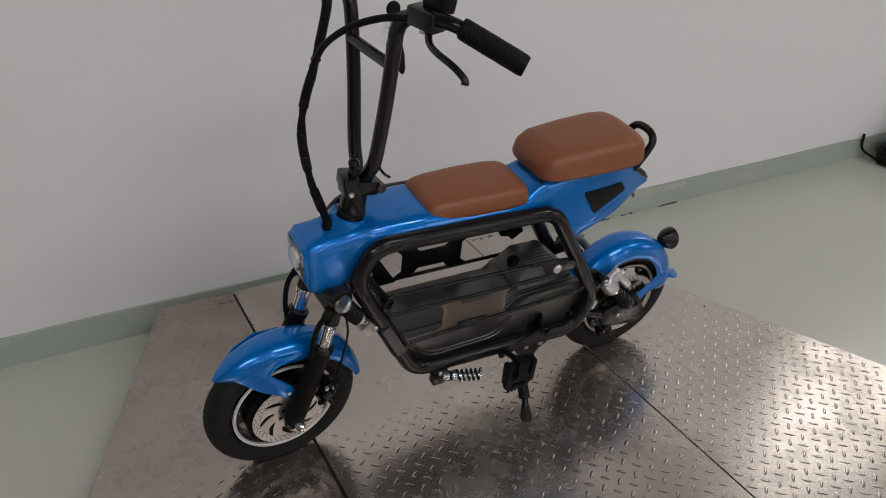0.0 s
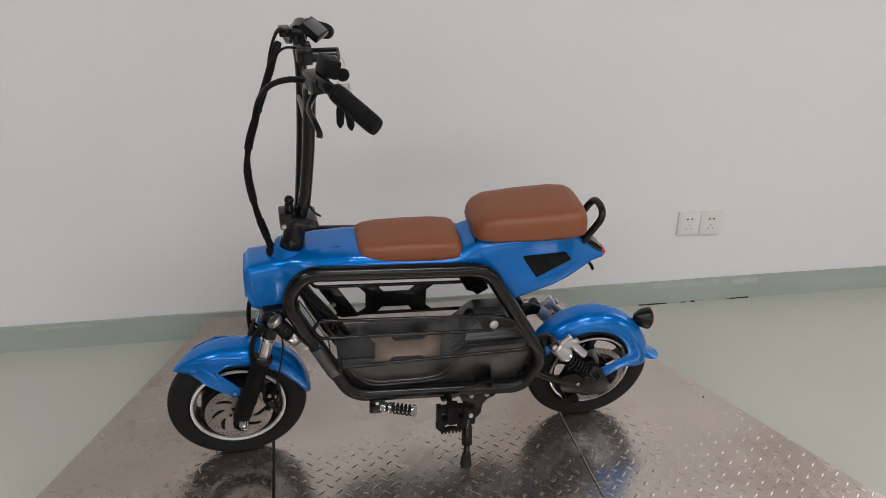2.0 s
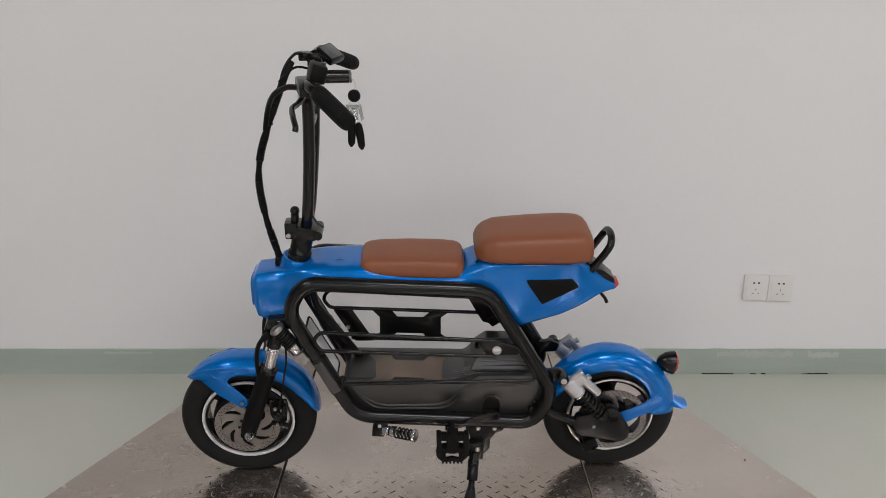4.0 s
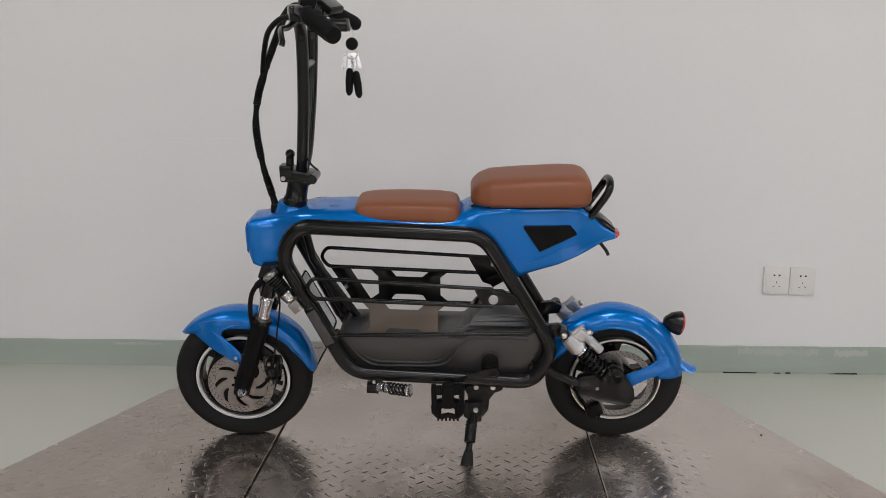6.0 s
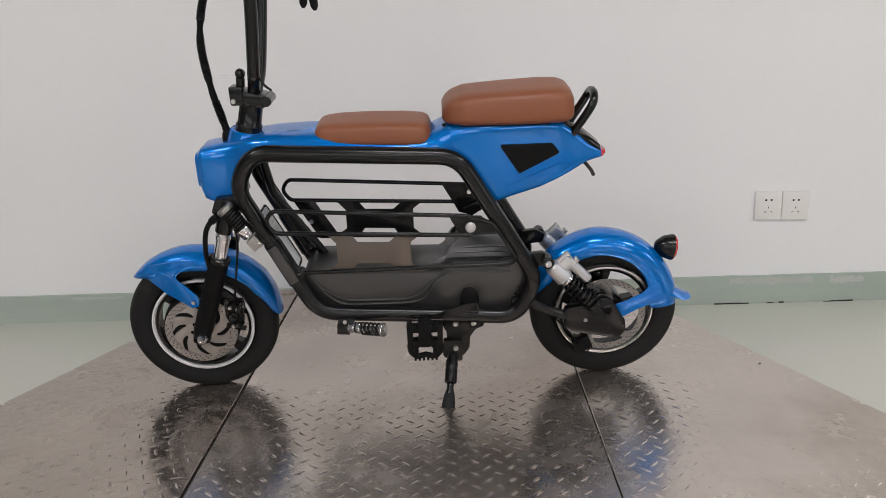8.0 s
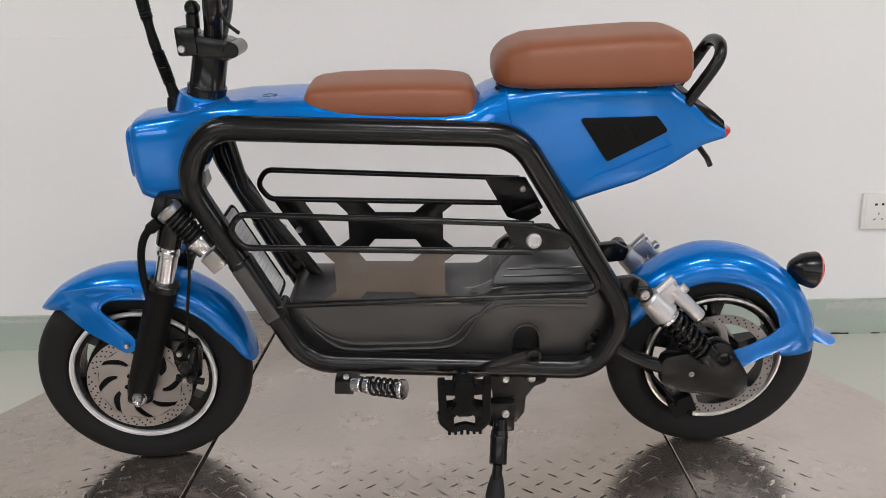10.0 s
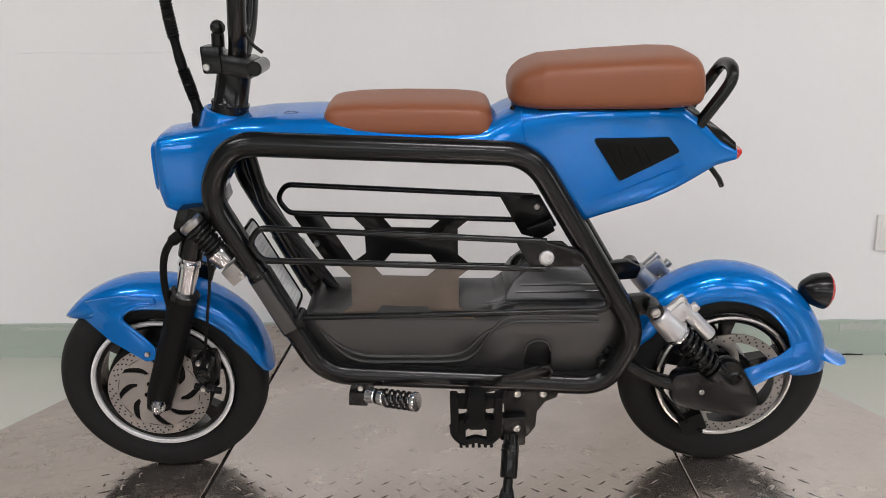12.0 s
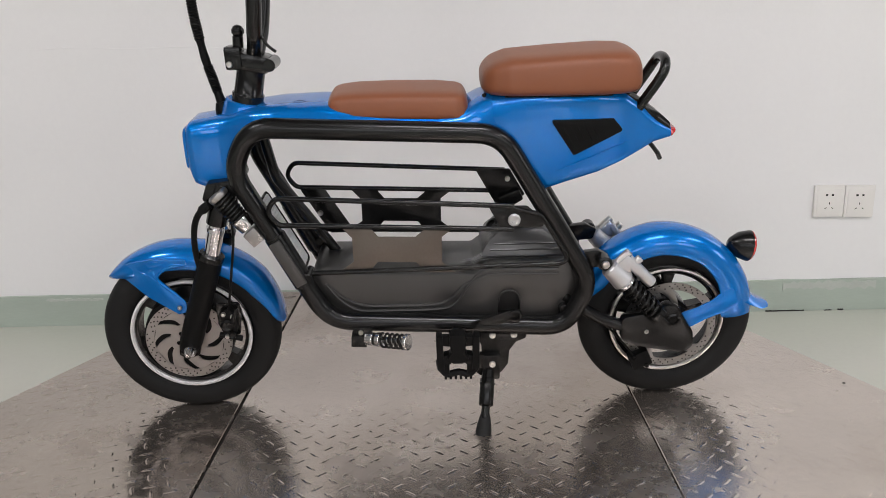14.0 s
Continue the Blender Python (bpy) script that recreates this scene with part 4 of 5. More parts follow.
rg = mudguard(CR, lambda t: ease(t, ((0, 0.200), (0.15, 0.208), (0.4, 0.211), (0.6, 0.204), (0.8, 0.196), (1, 0.191))), 162, 5,
              lambda t: ease(t, ((0, 0.030), (0.06, 0.042), (0.3, 0.050), (0.7, 0.050), (0.90, 0.049), (0.97, 0.046), (1, 0.040))),
              lambda t: ease(t, ((0, 0.020), (0.1, 0.040), (0.3, 0.044), (0.6, 0.050), (0.75, 0.058), (0.88, 0.070), (0.97, 0.074), (1, 0.066))))
rear_guard = part("rear_mudguard", rg, BLUE, scooter, "glossy blue rear mudguard", 60)
RARM = [(1.062, 0.214), (1.095, 0.222), (1.130, 0.236), (1.152, 0.258), (1.175, 0.262), (1.186, 0.226), (1.160, 0.209), (1.120, 0.194), (1.083, 0.178), (1.070, 0.186)]
bm = prism(xz(RARM, 0.008, 4), -0.0492, -0.0450, 0.0018)
for v in bm.verts:
    v.co.y -= 0.010 * max(0.0, min(1.0, (1.13 - v.co.x) / 0.06))
part("guard_arm", bm, BLUE, rear_guard)
lip = loft([[Vector((x, y * w, z + dz)) for y, dz in ((-1, 0), (-0.6, h), (0, h * 1.25), (0.6, h), (1, 0), (0.6, -h * 0.5), (-0.6, -h * 0.5))] for x, z, w, h in ((1.204, 0.224, 0.040, 0.014), (1.222, 0.216, 0.041, 0.012), (1.242, 0.208, 0.037, 0.007), (1.258, 0.206, 0.026, 0.004), (1.264, 0.206, 0.014, 0.002))])
part("guard_lip", lip, BLUE, rear_guard)
# rear marker light on the mudguard
mk = part("marker_light", lathe([(0.008, 0.0), (0.014, 0.004), (0.026, 0.020), (0.031, 0.038), (0.032, 0.044)], (1.166, 0, 0.341), (1, 0, -0.14), 28), BLACK, scooter, "black cone-shaped rear light")
part("lens", lathe([(0.0305, 0.0), (0.0312, 0.002), (0.028, 0.006), (0.001, 0.008)], (1.2095, 0, 0.3350), (1, 0, -0.14), 28), REDLENS, mk, "red lens")

# -- front fork, brake and steering head
AX_F = Vector((FX, 0, AXLE_Z))
for side in (-1, 1):
    y = side * 0.068
    low, mid, up, top = Vector((0.024, y, 0.170)), Vector((0.098, y, 0.374)), Vector((0.112, y, 0.425)), Vector((0.133, y * 0.92, 0.500))
    leg = sp("fork_leg", tube([low, low.lerp(mid, 0.1), low.lerp(mid, 0.9), mid], 0.0235, 18, taper=lambda t: 0.82 if t < 0.05 else 1.0), MATT, scooter, "black fork leg with a chrome stanchion")
    sp("leg_collar", rod(low.lerp(mid, 0.965), mid + (mid - low).normalized() * 0.006, 0.0255, n=20), BLACK, leg)
    sp("stanchion", rod(mid, top, 0.0165, n=20), CHROME, leg, "chrome stanchion")
    sp("dust_ring", rod(up, up + (top - up) * 0.12, 0.0185, n=18), CHROME, leg)
    sp("crown_socket", rod(up.lerp(top, 0.2), top + Vector((0.006, 0, 0.02)), 0.0200, n=18), BLACK, leg)
    sp("axle_lug", prism(xz([(0.004, 0.162), (0.020, 0.150), (0.046, 0.160), (0.052, 0.186), (0.030, 0.200), (0.008, 0.190)], 0.006, 3), y - 0.007, y + 0.007, 0.002), BLACK, leg)
    strap = smoothed([(0.112, y + side * 0.014, 0.486), (0.090, y + side * 0.016, 0.468), (0.077, y + side * 0.014, 0.440), (0.071, y + side * 0.010, 0.395), (0.074, y + side * 0.006, 0.350), (0.079, y, 0.318)], 6)
    sp("hose_strap", tube(strap, 0.0062, 10, taper=lambda t: 1.0 if t > 0.15 else 1.5), MATT, leg, "black rubber strap")
sp("axle_nut", lathe([(0.0125, 0), (0.0125, 0.007), (0.0095, 0.013), (0.006, 0.018), (0.001, 0.0185)], AX_F + Vector((0.014, -0.090, 0.000)), (0, -1, 0), 12), CHROME, front_wheel, "steel axle nut")
sp("axle", rod(AX_F + Vector((0.004, -0.075, 0)), AX_F + Vector((0.004, 0.075, 0)), 0.006), STEEL, front_wheel)
sp("caliper_foot", prism(xz([(0.086, 0.262), (0.134, 0.262), (0.138, 0.244), (0.130, 0.190), (0.098, 0.186), (0.088, 0.215)], 0.006, 3), -0.052, -0.046, 0.001), BLACK, front_wheel)
sp("fork_crown", prism(xz([(0.096, 0.490), (0.150, 0.478), (0.166, 0.500), (0.160, 0.530), (0.110, 0.524)], 0.008, 4), -0.078, 0.078, 0.004), BLACK, scooter)
sp("steerer", tube([(0.132, 0, 0.49), (0.158, 0, 0.56), (0.188, 0, 0.64)], 0.019, 16), BLACK, scooter)
# brake caliper behind the near leg with its hose
cal = sp("brake_caliper", prism(xz([(0.096, 0.250), (0.116, 0.262), (0.130, 0.246), (0.128, 0.206), (0.118, 0.190), (0.098, 0.194), (0.104, 0.222)], 0.005, 3), -0.074, -0.050, 0.004), MATT, scooter, "black brake caliper with steel bolts")
for bx, bz, r in ((0.112, 0.226, 0.013), (0.120, 0.204, 0.008)):
    sp("piston", lathe([(r, 0), (r, 0.007), (r * 0.75, 0.010), (r * 0.4, 0.008)], (bx, -0.073, bz), (0, -1, 0), 16), BLACK, cal)
for bx, bz in ((0.106, 0.250), (0.124, 0.244), (0.108, 0.200)):
    sp("caliper_bolt", bolt((bx, -0.074, bz), (0, -1, 0), 0.0050, 0.006), STEEL, cal)
sp("cable_clip", rod((0.122, -0.080, 0.232), (0.134, -0.076, 0.262), 0.0045), BLACK, cal)
sp("caliper_arm", rod((0.090, -0.066, 0.200), (0.136, -0.062, 0.186), 0.006), MATT, cal)
sp("brake_hose", tube(smoothed([(0.116, -0.072, 0.252), (0.128, -0.086, 0.300), (0.138, -0.090, 0.350), (0.150, -0.088, 0.420), (0.146, -0.070, 0.480), (0.150, -0.03, 0.530)], 6), 0.0026, 8), MATT, cal)
# diagonal damper between frame and head
da, db = Vector((0.140, -0.101, 0.510)), Vector((0.208, -0.101, 0.420))
dd = (db - da).normalized()
damper = part("steering_damper", rod(da + dd * 0.012, da + dd * 0.062, 0.0150, n=18), MATT, scooter, "small black damper with steel ends")
part("cap", lathe([(0.019, 0), (0.0205, 0.003), (0.0205, 0.009), (0.0175, 0.012), (0.0125, 0.0122), (0.011, 0.0105), (0.001, 0.0095)], da + dd * 0.012, -dd, 24), DISCSTEEL, damper)
part("damper_coil", coil(da + dd * 0.012, da + dd * 0.062, 0.0175, 0.0026, 7), BLACK, damper)
part("steel_ring", rod(da + dd * 0.062, da + dd * 0.088, 0.0190, 0.0165, n=18), CHROME, damper)
part("block", box((-0.015, -0.014, -0.014), (0.015, 0.014, 0.014), 0.002, Matrix.Translation(db - dd * 0.006) @ pose(0, 0, 0, 0, 52, 0)), DISCSTEEL, damper)
part("block_bolt", bolt(db + Vector((0.010, -0.012, 0.004)), (0, -1, 0), 0.0055, 0.005), STEEL, damper)

# -- swing arm and rear dampers
for side in (-1, 1):
    y = side * 0.076
    sw = part("swing_arm", prism(xz([(0.930, 0.222), (1.000, 0.234), (1.026, 0.252), (1.048, 0.242), (1.084, 0.184), (1.088, 0.154), (1.066, 0.136), (0.958, 0.156), (0.934, 0.170)], 0.020, 6), y - 0.014, y + 0.014, 0.009), BLACK, scooter, "black swing arm cover")
    part("arm_tube", tube(smoothed([(0.815, side * 0.070, 0.268), (0.858, y, 0.236), (0.900, y, 0.212), (0.945, y, 0.196)], 5), 0.0125, 14), BLACK, sw)
    part("arm_bolt", bolt((0.985, y + side * 0.012, 0.190), (0, side, 0), 0.005, 0.004), STEEL, sw)
    part("arm_boss", lathe([(0.014, 0), (0.014, 0.006), (0.010, 0.008), (0.009, 0.004), (0.001, 0.004)], (1.038, y + side * 0.010, 0.216), (0, side, 0), 20), BLACK, sw)
    part("clamp_bracket", prism(xz([(0.838, 0.362), (0.878, 0.366), (0.902, 0.354), (0.894, 0.332), (0.840, 0.328)], 0.006, 3), y - side * 0.012, y + side * 0.004, 0.002), BLACK, scooter)
    a, b = Vector((0.888, side * 0.092, 0.348)), Vector((1.026, side * 0.090, 0.208))
    d = (b - a).normalized()
    up = Vector((-d.z, 0, d.x)) if d.x > 0 else Vector((d.z, 0, -d.x))
    shock = part("shock_absorber", rod(a + d * 0.012, a + d * 0.062, 0.0195, 0.0230, n=22, edge=0.004), ALU, scooter, "silver shock absorber with a black spring", 25)
    part("shock_eye", lathe([(0.010, -0.014), (0.0145, -0.011), (0.0145, 0.011), (0.010, 0.014)], a, (0, 1, 0), 18), BLACK, shock)
    part("eye_bolt", bolt(a + Vector((0, side * 0.013, 0)), (0, side, 0), 0.0085, 0.006), STEEL, shock)
    part("shock_neck", rod(a + d * 0.062, a + d * 0.070, 0.0200, n=20), CHROME, shock)
    part("shaft", rod(a + d * 0.066, b, 0.0075), BLACK, shock)
    part("spring", coil(a + d * 0.068, a + d * 0.156, 0.0180, 0.0036, 6.5), BLACK, shock, "black coil spring")
    part("spring_seat", rod(a + d * 0.156, a + d * 0.172, 0.020, n=18), BLACK, shock)
    res = part("reservoir", rod(a + d * 0.030 + up * 0.036, a + d * 0.104 + up * 0.036, 0.0118, n=16), ALU, shock, "silver side reservoir")
    part("reservoir_cap", rod(a + d * 0.104 + up * 0.036, a + d * 0.110 + up * 0.036, 0.0095, n=16), BLACK, res)
    part("bridge", box((-0.013, -0.011, 0.0), (0.013, 0.011, 0.036), 0.003, Matrix.Translation(a + d * 0.032 + up * 0.008) @ pose(0, 0, 0, 0, math.degrees(math.atan2(up.x, up.z)), 0)), ALU, shock)
    for k, e in ((0.020, 0.050), (0.046, 0.056)):
        part("adjuster", rod(a + d * k + up * 0.014, a + d * k + up * e, 0.0080, n=12), STEEL, shock)
part("rear_axle", rod((RX, -0.086, AXLE_Z), (RX, 0.086, AXLE_Z), 0.007), STEEL, rear_wheel)
rc = part("brake_caliper", box((-0.022, -0.014, -0.018), (0.022, 0.014, 0.018), 0.005, Matrix.Translation((0.985, -0.052, 0.108)) @ pose(0, 0, 0, 0, -25, 0)), MATT, scooter, "black rear brake caliper")
for bx, bz in ((0.970, 0.118), (0.998, 0.098)):
    part("caliper_bolt", bolt((bx, -0.066, bz), (0, -1, 0), 0.005, 0.005), BLACK, rc)
part("brake_hose", tube(smoothed([(0.842, -0.066, 0.262), (0.870, -0.066, 0.225), (0.920, -0.066, 0.180), (0.962, -0.066, 0.130), (0.975, -0.06, 0.112)], 6), 0.0025, 8), MATT, rc)
part("cable_stub", tube(smoothed([(0.806, -0.09, 0.248), (0.835, -0.085, 0.236), (0.862, -0.07, 0.226), (0.880, -0.06, 0.216)], 5), 0.002, 6), MATT, scooter)

# -- underside: foot rest with spring, pedal, kickstand
part("under_rail", prism(xz([(0.352, 0.232), (0.372, 0.211), (0.80, 0.206), (0.812, 0.228)], 0.006, 3), -0.074, 0.074, 0.003), BLACK, scooter)
fp = part("foot_rest", box((-0.016, -0.012, -0.012), (0.016, 0.012, 0.012), 0.002, Matrix.Translation((0.394, -0.114, 0.203)) @ pose(0, 0, 0, 0, 4, 0)), BLACK, scooter, "folding black foot rest with a coil spring")
part("foot_bracket", box((0.382, -0.118, 0.212), (0.420, -0.085, 0.230), 0.002), BLACK, fp)
part("bracket_bolt", bolt((0.398, -0.119, 0.221), (0, -1, 0), 0.005, 0.004), STEEL, fp)
fa, fb = Vector((0.409, -0.116, 0.205)), Vector((0.494, -0.160, 0.219))
fd = (fb - fa).normalized()
part("collar", rod(fa, fa + fd * 0.018, 0.0135, n=18), CHROME, fp)
part("band", rod(fa + fd * 0.018, fa + fd * 0.024, 0.0125, n=18), MATT, fp)
part("sleeve", rod(fa + fd * 0.024, fa + fd * 0.036, 0.0145, n=18), CHROME, fp)
part("core", rod(fa + fd * 0.03, fb, 0.007), CHROME, fp)
part("spring", coil(fa + fd * 0.036, fb - fd * 0.004, 0.0135, 0.0026, 5.0), BLACK, fp)
part("end_cap", rod(fb - fd * 0.006, fb + fd * 0.002, 0.0165, n=22), CHROME, fp)
# pedal folded down: a toothed cage round an axle body
px, py = 0.592, -0.182
pedal = part("pedal", prism(xz([(px - 0.0425, 0.246), (px - 0.030, 0.246), (px - 0.027, 0.176), (px - 0.041, 0.176)], 0.003, 3), py - 0.012, py + 0.013, 0.003), MATT, scooter, "black toothed pedal folded down")
part("side_plate", prism(xz([(px + 0.030, 0.246), (px + 0.0425, 0.246), (px + 0.041, 0.176), (px + 0.027, 0.176)], 0.003, 3), py - 0.012, py + 0.013, 0.003), MATT, pedal)
part("axle_body", prism(xz([(px - 0.014, 0.252), (px + 0.014, 0.252), (px + 0.017, 0.236), (px + 0.013, 0.214), (px + 0.022, 0.200), (px + 0.010, 0.190), (px - 0.010, 0.190), (px - 0.022, 0.200), (px - 0.013, 0.214), (px - 0.017, 0.236)], 0.004, 3), py - 0.016, py + 0.012, 0.004), MATT, pedal)
for sx in (-1, 1):
    part("upper_web", prism(xz([(px + sx * 0.012, 0.243), (px + sx * 0.036, 0.243), (px + sx * 0.036, 0.224), (px + sx * 0.012, 0.222)], 0.003, 2), py - 0.006, py + 0.010, 0.002), MATT, pedal)
    part("lower_web", prism(xz([(px + sx * 0.008, 0.208), (px + sx * 0.036, 0.203), (px + sx * 0.036, 0.184), (px + sx * 0.014, 0.186)], 0.003, 2), py - 0.010, py + 0.011, 0.002), MATT, pedal)
part("pedal_loop", tube(rounded([(px - 0.037, py, 0.190), (px - 0.035, py, 0.172), (px - 0.022, py, 0.158), (px, py, 0.164), (px + 0.022, py, 0.158), (px + 0.035, py, 0.172), (px + 0.037, py, 0.190)], 0.010, 4, closed=False), 0.0072, 8), MATT, pedal)
for sx in (-0.024, 0.024):
    part("loop_web", box((px + sx - 0.007, py - 0.006, 0.160), (px + sx + 0.007, py + 0.006, 0.186), 0.002), MATT, pedal)
for k in range(6):
    tx = px - 0.025 + k * 0.010
    part("tooth", box((tx - 0.0026, py - 0.0065, 0.1505), (tx + 0.0026, py + 0.0065, 0.157), 0.0012), MATT, pedal)
part("pedal_axle", rod((px, py + 0.004, 0.238), (px, -0.108, 0.216), 0.008), BLACK, pedal)
# kickstand: bolted plate, hinge block, stepped leg and a flared rubber foot
KB = [(0.622, 0.216), (0.738, 0.216), (0.734, 0.190), (0.714, 0.182), (0.700, 0.162), (0.698, 0.132), (0.684, 0.112), (0.658, 0.110), (0.645, 0.126), (0.642, 0.176)]
stand = part("kickstand", prism(xz(KB, 0.007, 3), -0.103, -0.094, 0.002), BLACK, scooter, "black kickstand with a rubber foot")
for bx, bz in ((0.665, 0.199), (0.709, 0.199)):
    part("stand_bolt", bolt((bx, -0.103, bz), (0, -1, 0), 0.0068, 0.005), STEEL, stand)
part("stand_bolt", bolt((0.664, -0.118, 0.141), (0, -1, 0), 0.0068, 0.005), STEEL, stand)
part("stand_lug", prism(xz([(0.634, 0.158), (0.646, 0.158), (0.650, 0.116), (0.640, 0.110), (0.632, 0.118)], 0.003, 2), -0.112, -0.094, 0.002), BLACK, stand)
part("stand_block", box((0.644, -0.118, 0.104), (0.680, -0.100, 0.160), 0.005), BLACK, stand)
ka, kb, kc = Vector((0.655, -0.112, 0.122)), Vector((0.648, -0.160, 0.070)), Vector((0.641, -0.1905, 0.0280))
part("stand_leg", tube([ka, ka.lerp(kb, 0.22), ka.lerp(kb, 0.24), ka.lerp(kb, 0.97), kb], 0.0150, 16, taper=lambda t: 0.86 if t < 0.35 else 1.0 if t < 0.9 else 0.88), BLACK, stand)
part("leg_band", rod(ka.lerp(kb, 0.34), ka.lerp(kb, 0.40), 0.0162, n=16), BLACK, stand)
part("leg_tip", rod(kb, kb.lerp(kc, 0.5), 0.0085), BLACK, stand)
part("stand_foot", loft([[kb.lerp(kc, u) + Vector((math.cos(a) * r, math.sin(a) * r, 0)) for a in (k * math.pi / 8 for k in range(16))] for u, r in ((0.28, 0.0085), (0.40, 0.0110), (0.75, 0.0150), (0.97, 0.0165), (1.0, 0.015))]), RUBBER, stand, "black rubber foot")

# -- stem, folding clamp and handlebar
stem = sp("stem", lathe([(0.030, 0.0), (0.030, 0.026), (0.0275, 0.029), (0.0265, 0.085), (0.028, 0.090)], (0.190, 0, 0.645), (0.22, 0, 1), 26), BLACK, scooter, "black folding stem")
sp("stem_groove", lathe([(0.0302, 0), (0.0308, 0.001), (0.0308, 0.004), (0.0302, 0.005)], (0.1955, 0, 0.670), (0.22, 0, 1), 26), BLACK, stem)
clamp = sp("folding_clamp", box((-0.032, -0.036, -0.016), (0.034, 0.036, 0.016), 0.008, Matrix.Translation((0.211, 0, 0.737)) @ pose(0, 0, 0, 0, 12, 0)), BLACK, stem)
sp("clamp_knuckle", rod((0.247, -0.040, 0.732), (0.247, 0.040, 0.732), 0.0115, n=18), BLACK, clamp)
sp("clamp_jaw", box((-0.017, -0.036, -0.020), (0.014, 0.010, 0.022), 0.006, Matrix.Translation((0.184, -0.004, 0.745))), BLACK, clamp)
sp("jaw_screw", bolt((0.176, -0.041, 0.736), (0, -1, 0), 0.006, 0.005), STEEL, clamp)
sp("latch_bolt", rod((0.192, -0.020, 0.764), (0.194, -0.020, 0.784), 0.010, n=16), BLACK, clamp)
sp("latch_ball", lathe([(0.001, -0.0115), (0.0075, -0.009), (0.0115, -0.003), (0.0115, 0.003), (0.0075, 0.009), (0.001, 0.0115)], (0.195, -0.020, 0.792), (0, 0, 1), 18), BLACK, clamp)
sp("latch_lever", tube(smoothed([(0.240, -0.040, 0.785), (0.250, -0.042, 0.768), (0.264, -0.042, 0.756)], 4), 0.0028, 8), BLACK, clamp)
for side in (-1, 1):
    path = smoothed([(0.216, side * 0.012, 0.742), (0.224, side * 0.026, 0.768), (0.231, side * 0.043, 0.805), (0.246, side * 0.062, 0.920), (0.256, side * 0.079, 1.030), (0.258, side * 0.090, 1.075), (0.258, side * 0.118, 1.105), (0.262, side * 0.165, 1.124), (0.278, side * 0.208, 1.128), (0.302, side * 0.236, 1.117), (0.345, side * 0.290, 1.092)], 7)
    sp("riser_bar", tube(path, 0.0142, 16, taper=lambda t: 1.0 if t < 0.6 else 0.88), BLACK, scooter, "black riser bar")
    ga, gb = Vector((0.290, side * 0.219, 1.124)), Vector((0.353, side * 0.301, 1.086))
    gd = (gb - ga).normalized()
    grip = sp("grip", tube([ga, ga + gd * 0.004, ga + gd * 0.008, gb - gd * 0.006, gb], 0.0185, 18, taper=lambda t: 0.9 if t in (0, 1) else 1.0), MATT, scooter, "black rubber grip")
    bm = bmesh.new()
    for k in range(14):
        p = ga + gd * (0.014 + k * 0.0062)
        add_lathe(bm, [(0.0185, -0.0012), (0.0194, 0), (0.0185, 0.0012)], p, gd, 18)
    sp("grip_rib", bm, MATT, grip)
    lever = sp("brake_lever", tube(smoothed([(0.262, side * 0.172, 1.108), (0.246, side * 0.196, 1.095), (0.236, side * 0.228, 1.094), (0.240, side * 0.264, 1.087), (0.245, side * 0.285, 1.075), (0.243, side * 0.289, 1.067)], 6), 0.0062, 10), BLACK, scooter, "black brake lever")
    sp("lever_perch", box((-0.020, -0.028, -0.017), (0.020, 0.028, 0.017), 0.007, Matrix.Translation((0.264, side * 0.165, 1.122)) @ pose(0, 0, 0, 0, 0, -side * 12)), BLACK, lever)
    sp("lever_screw", bolt((0.250, side * 0.172, 1.106), (-0.3, side * 0.2, -1), 0.005, 0.006), STEEL, lever)
sp("cross_bar", rod((0.252, -0.072, 1.003), (0.252, 0.072, 1.003), 0.0115, n=16), BLACK, scooter)
# switch box on the near side, throttle with display and key lock on the far side
box_near = sp("switch_box", box((-0.018, -0.022, -0.018), (0.018, 0.022, 0.020), 0.007, Matrix.Translation((0.290, -0.165, 1.150)) @ pose(0, 0, 0, 0, 20, 12)), MATT, scooter, "black switch box")
sp("button", lathe([(0.006, 0), (0.006, 0.004), (0.004, 0.005)], (0.304, -0.165, 1.166), (0.35, 0, 1), 14), PLASTIC, box_near)
thr = sp("throttle", rod((0.262, 0.150, 1.122), (0.276, 0.200, 1.128), 0.0225, n=20), BLACK, scooter, "black thumb throttle with a display")
sp("display", box((-0.027, -0.027, -0.009), (0.027, 0.027, 0.009), 0.005, Matrix.Translation((0.300, 0.140, 1.136)) @ pose(0, 0, 0, 8, 34, -33)), BLACK, thr, "tilted display")
sp("display_glass", box((-0.022, -0.022, 0.0088), (0.022, 0.022, 0.0102), 0.0006, Matrix.Translation((0.300, 0.140, 1.136)) @ pose(0, 0, 0, 8, 34, -33)), SCREEN, thr)
lock = sp("key_lock", rod((0.268, 0.100, 1.088), (0.346, 0.104, 1.088), 0.0160, n=20), BLACK, scooter, "black ignition lock")
sp("lock_face", lathe([(0.0155, 0), (0.0155, 0.005), (0.010, 0.007), (0.001, 0.007)], (0.346, 0.104, 1.088), (1, 0.03, 0.05), 20), PLASTIC, lock)
sp("bar_bag", box((-0.020, -0.030, -0.022), (0.020, 0.034, 0.022), 0.010, Matrix.Translation((0.268, 0.100, 1.094))), BLACK, lock)
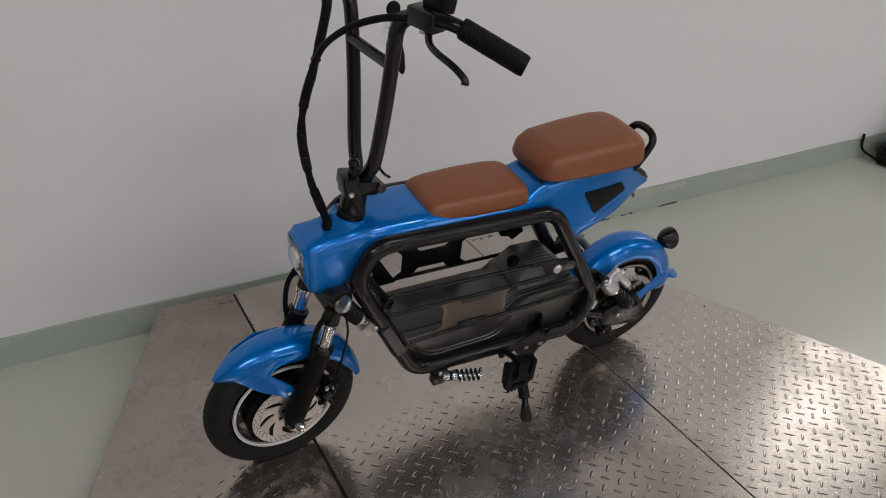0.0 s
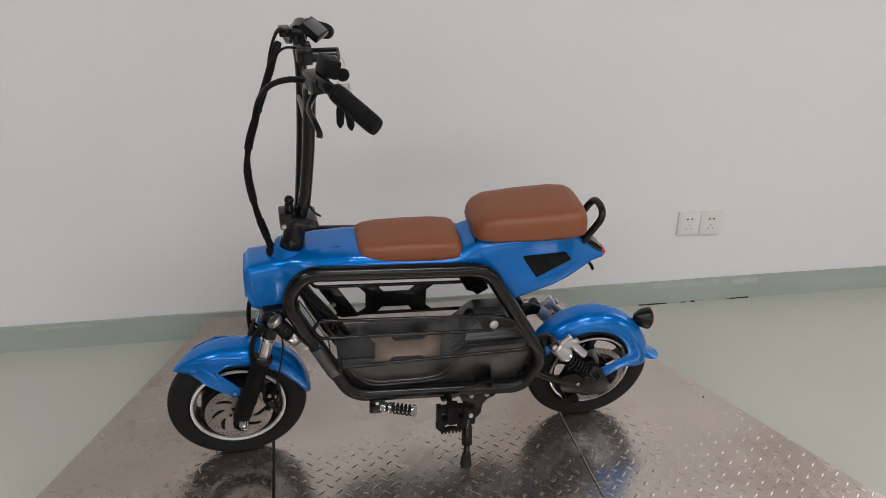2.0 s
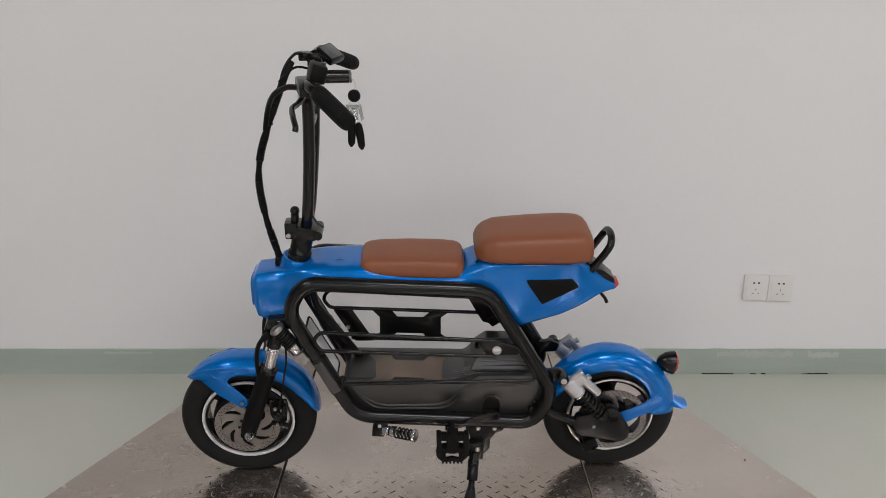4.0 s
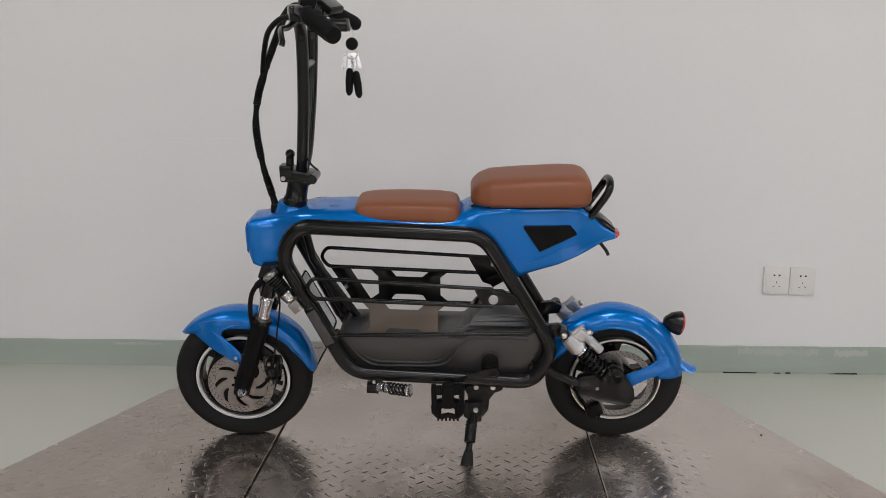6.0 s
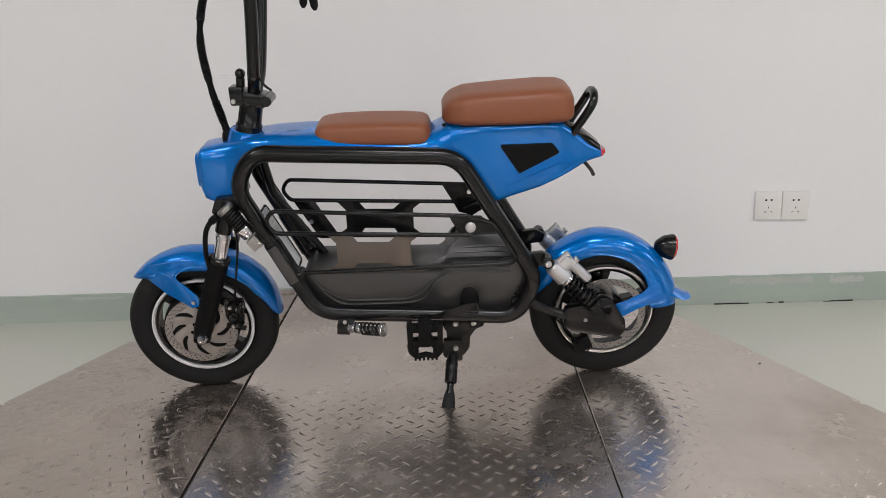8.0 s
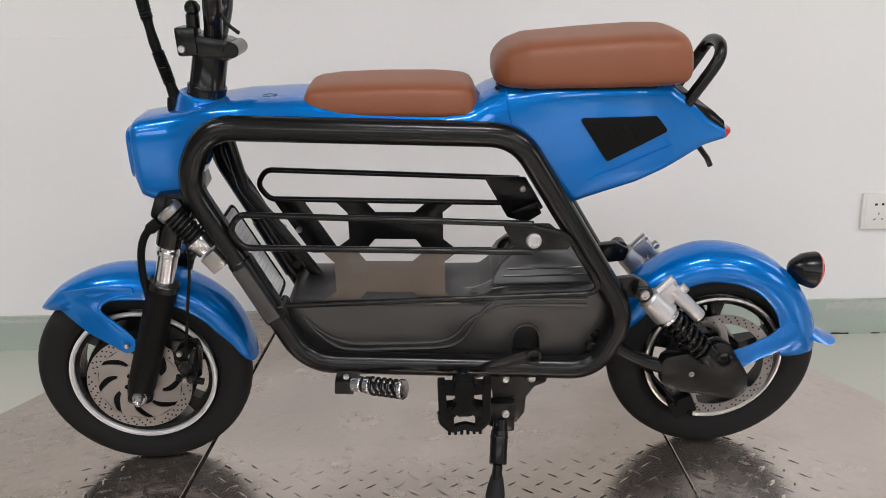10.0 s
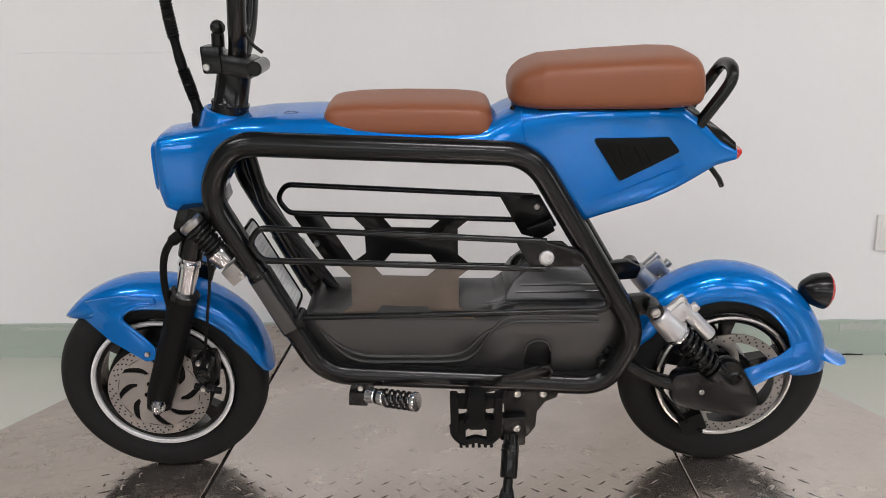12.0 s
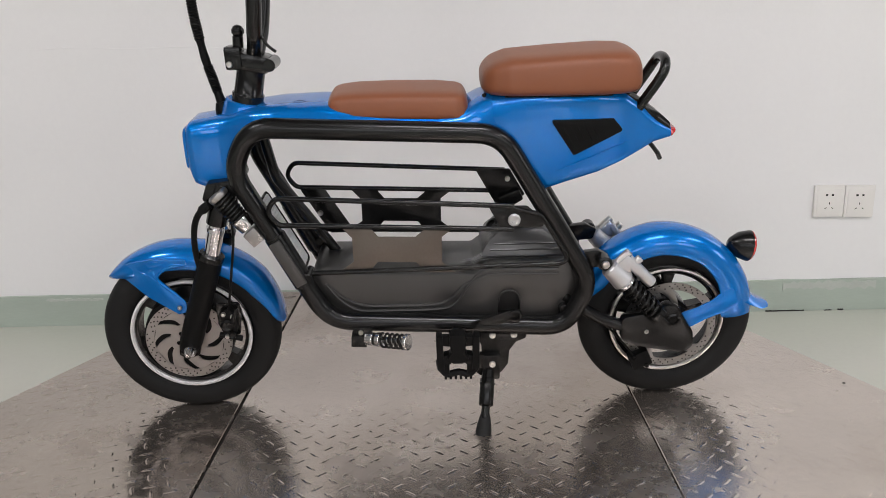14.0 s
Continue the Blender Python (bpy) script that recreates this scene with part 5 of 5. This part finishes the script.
# far-side perch and the cables
sp("clutch_perch", box((-0.014, -0.020, -0.010), (0.014, 0.020, 0.010), 0.004, Matrix.Translation((0.232, 0.165, 1.128))), BLACK, scooter)
bundle = smoothed([bar_place(q) for q in ((0.234, 0.100, 1.150), (0.212, 0.055, 1.130), (0.184, 0.026, 1.070), (0.148, 0.009, 0.985), (0.122, 0.010, 0.915), (0.111, 0.012, 0.845), (0.120, 0.011, 0.755), (0.134, 0.007, 0.698))] + [(0.152, -0.002, 0.636)], 9)
loom = part("cable_loom", tube(bundle[9:], 0.0082, 12, taper=lambda t: 1.0 + 0.10 * math.sin(t * 61) + 0.08 * math.sin(t * 23)), MATT, scooter, "black cable loom in spiral wrap", 80)
for lo, hi in ((16, 24), (30, 37), (44, 52), (58, 66)):
    line = [a.lerp(b, k / 6) for a, b in zip(bundle[lo:hi], bundle[lo + 1:hi + 1]) for k in range(6)]
    count = len(line)
    part("wrap", tube(line, 0.0093, 12, taper=lambda t: 1.0 + 0.13 * math.sin(t * count * 2.1)), MATT, loom, smooth=80)
part("boot", lathe([(0.0125, 0), (0.015, 0.006), (0.013, 0.016), (0.009, 0.026)], (0.150, -0.004, 0.632), (-0.2, 0, 1), 16), MATT, loom)
for off, mid in ((0.0, 0.0), (0.010, 0.012)):
    part("cable", tube(smoothed([bar_place(q) for q in ((0.236, 0.165 - off, 1.130), (0.212, 0.120 - mid, 1.140), (0.192, 0.050, 1.112), (0.180, 0.026, 1.062))], 7), 0.0036, 8), MATT, loom)
part("cable", tube(smoothed([bar_place(q) for q in ((0.262, -0.150, 1.112), (0.226, -0.118, 1.104), (0.186, -0.072, 1.076), (0.158, -0.020, 1.030), (0.142, 0.008, 0.980))], 7), 0.0065, 10), MATT, loom)
part("cable", tube(smoothed([bar_place(q) for q in ((0.256, 0.090, 1.108), (0.220, 0.050, 1.118), (0.184, 0.018, 1.090))], 7), 0.003, 8), MATT, loom)
for k, z in enumerate((0.985, 0.90, 0.80, 0.70)):
    p = min(bundle, key=lambda q: abs(q.z - z))
    part("cable_tie", lathe([(0.0098, -0.002), (0.0105, 0), (0.0098, 0.002)], p, (0.15, 0, 1), 14), BLACK, loom)

# ---- keys hanging in the lock ----
kp = scooter.matrix_world @ bar_place(STEER @ Vector((0.345, 0.104, 1.088))) + Vector((0, -0.012, 0))
key_bunch = empty("key_ring", Matrix.Translation(kp), "bunch of keys with a black fob hanging from the lock", "keys")
part("key_blade", box((-0.008, -0.001, -0.004), (0.008, 0.001, 0.004), 0.0005), DISCSTEEL, key_bunch)
part("key_bow", lathe([(0.001, -0.005), (0.012, -0.004), (0.0145, 0), (0.012, 0.004), (0.001, 0.005)], (0.012, 0, -0.042), (0, 1, 0), 22), MATT, key_bunch, "round black key head")
part("chain", tube(smoothed([(0.010, 0, -0.004), (0.016, 0.001, -0.018), (0.012, 0, -0.030)], 5), 0.0012, 6), STEEL, key_bunch)
part("ring", tube([Vector((0.012 + 0.012 * math.cos(a), 0.001, -0.064 + 0.012 * math.sin(a))) for a in (k * math.pi / 8 for k in range(16))], 0.0015, 6, closed=True), STEEL, key_bunch)
for dx, tilt in ((-0.002, 10), (0.006, 3), (0.014, -4), (0.022, -12)):
    part("spare_key", prism(xz([(-0.0045, 0), (0.0045, 0), (0.004, -0.034), (-0.003, -0.037)], 0.001, 2), -0.001, 0.001), CHROME, key_bunch, "small steel key").matrix_local = pose(dx, 0.001 + dx * 0.1, -0.062, 0, tilt, 0)
for dx, tilt, z in ((0.006, 3, -0.096), (0.020, -7, -0.102)):
    part("fob", loft([[Vector((math.cos(a) * w, math.sin(a) * 0.005, h)) for a in (k * math.pi / 6 for k in range(12))] for h, w in ((0, 0.004), (-0.006, 0.0080), (-0.028, 0.0095), (-0.054, 0.0080), (-0.062, 0.003))]), MATT, key_bunch, "black plastic fob").matrix_local = pose(dx, 0.002 * tilt / 5, z, 0, tilt, 0)
for k in range(5):
    part("link", tube([Vector((0.010 + k * 0.001 + 0.004 * math.cos(a), 0.001, -0.074 - 0.005 * k + 0.004 * math.sin(a))) for a in (q * math.pi / 5 for q in range(10))], 0.001, 5, closed=True), CHROME, key_bunch)

# ---- black bundle on the far floor by the skirting ----
random.seed(11)
bag = empty("cable_bundle", pose(3.12, 0.60, FLOOR_Z), "coiled black cable heaped on the floor by the skirting", "cable")
bm = bmesh.new()
for k in range(9):
    r, cz = 0.13 - 0.006 * k, 0.012 + 0.0135 * k
    add_tube(bm, [Vector((r * 1.15 * math.cos(a) + 0.012 * math.sin(3 * a + k), r * 0.55 * math.sin(a) + 0.008 * math.cos(2 * a + k), cz + 0.006 * math.sin(2 * a + k * 1.7) + 0.006)) for a in (i * math.pi / 16 for i in range(32))], 0.012, 8, closed=True)
part("coil", bm, MATT, bag)
part("lead", tube(smoothed([(-0.15, 0.02, 0.02), (-0.17, 0.09, 0.05), (-0.165, 0.105, 0.10), (-0.16, 0.108, 0.115)], 6), 0.006, 8), MATT, bag)
part("lead", tube(smoothed([(0.0, 0.03, 0.12), (-0.02, 0.085, 0.16), (-0.03, 0.108, 0.22)], 6), 0.005, 8), MATT, bag)
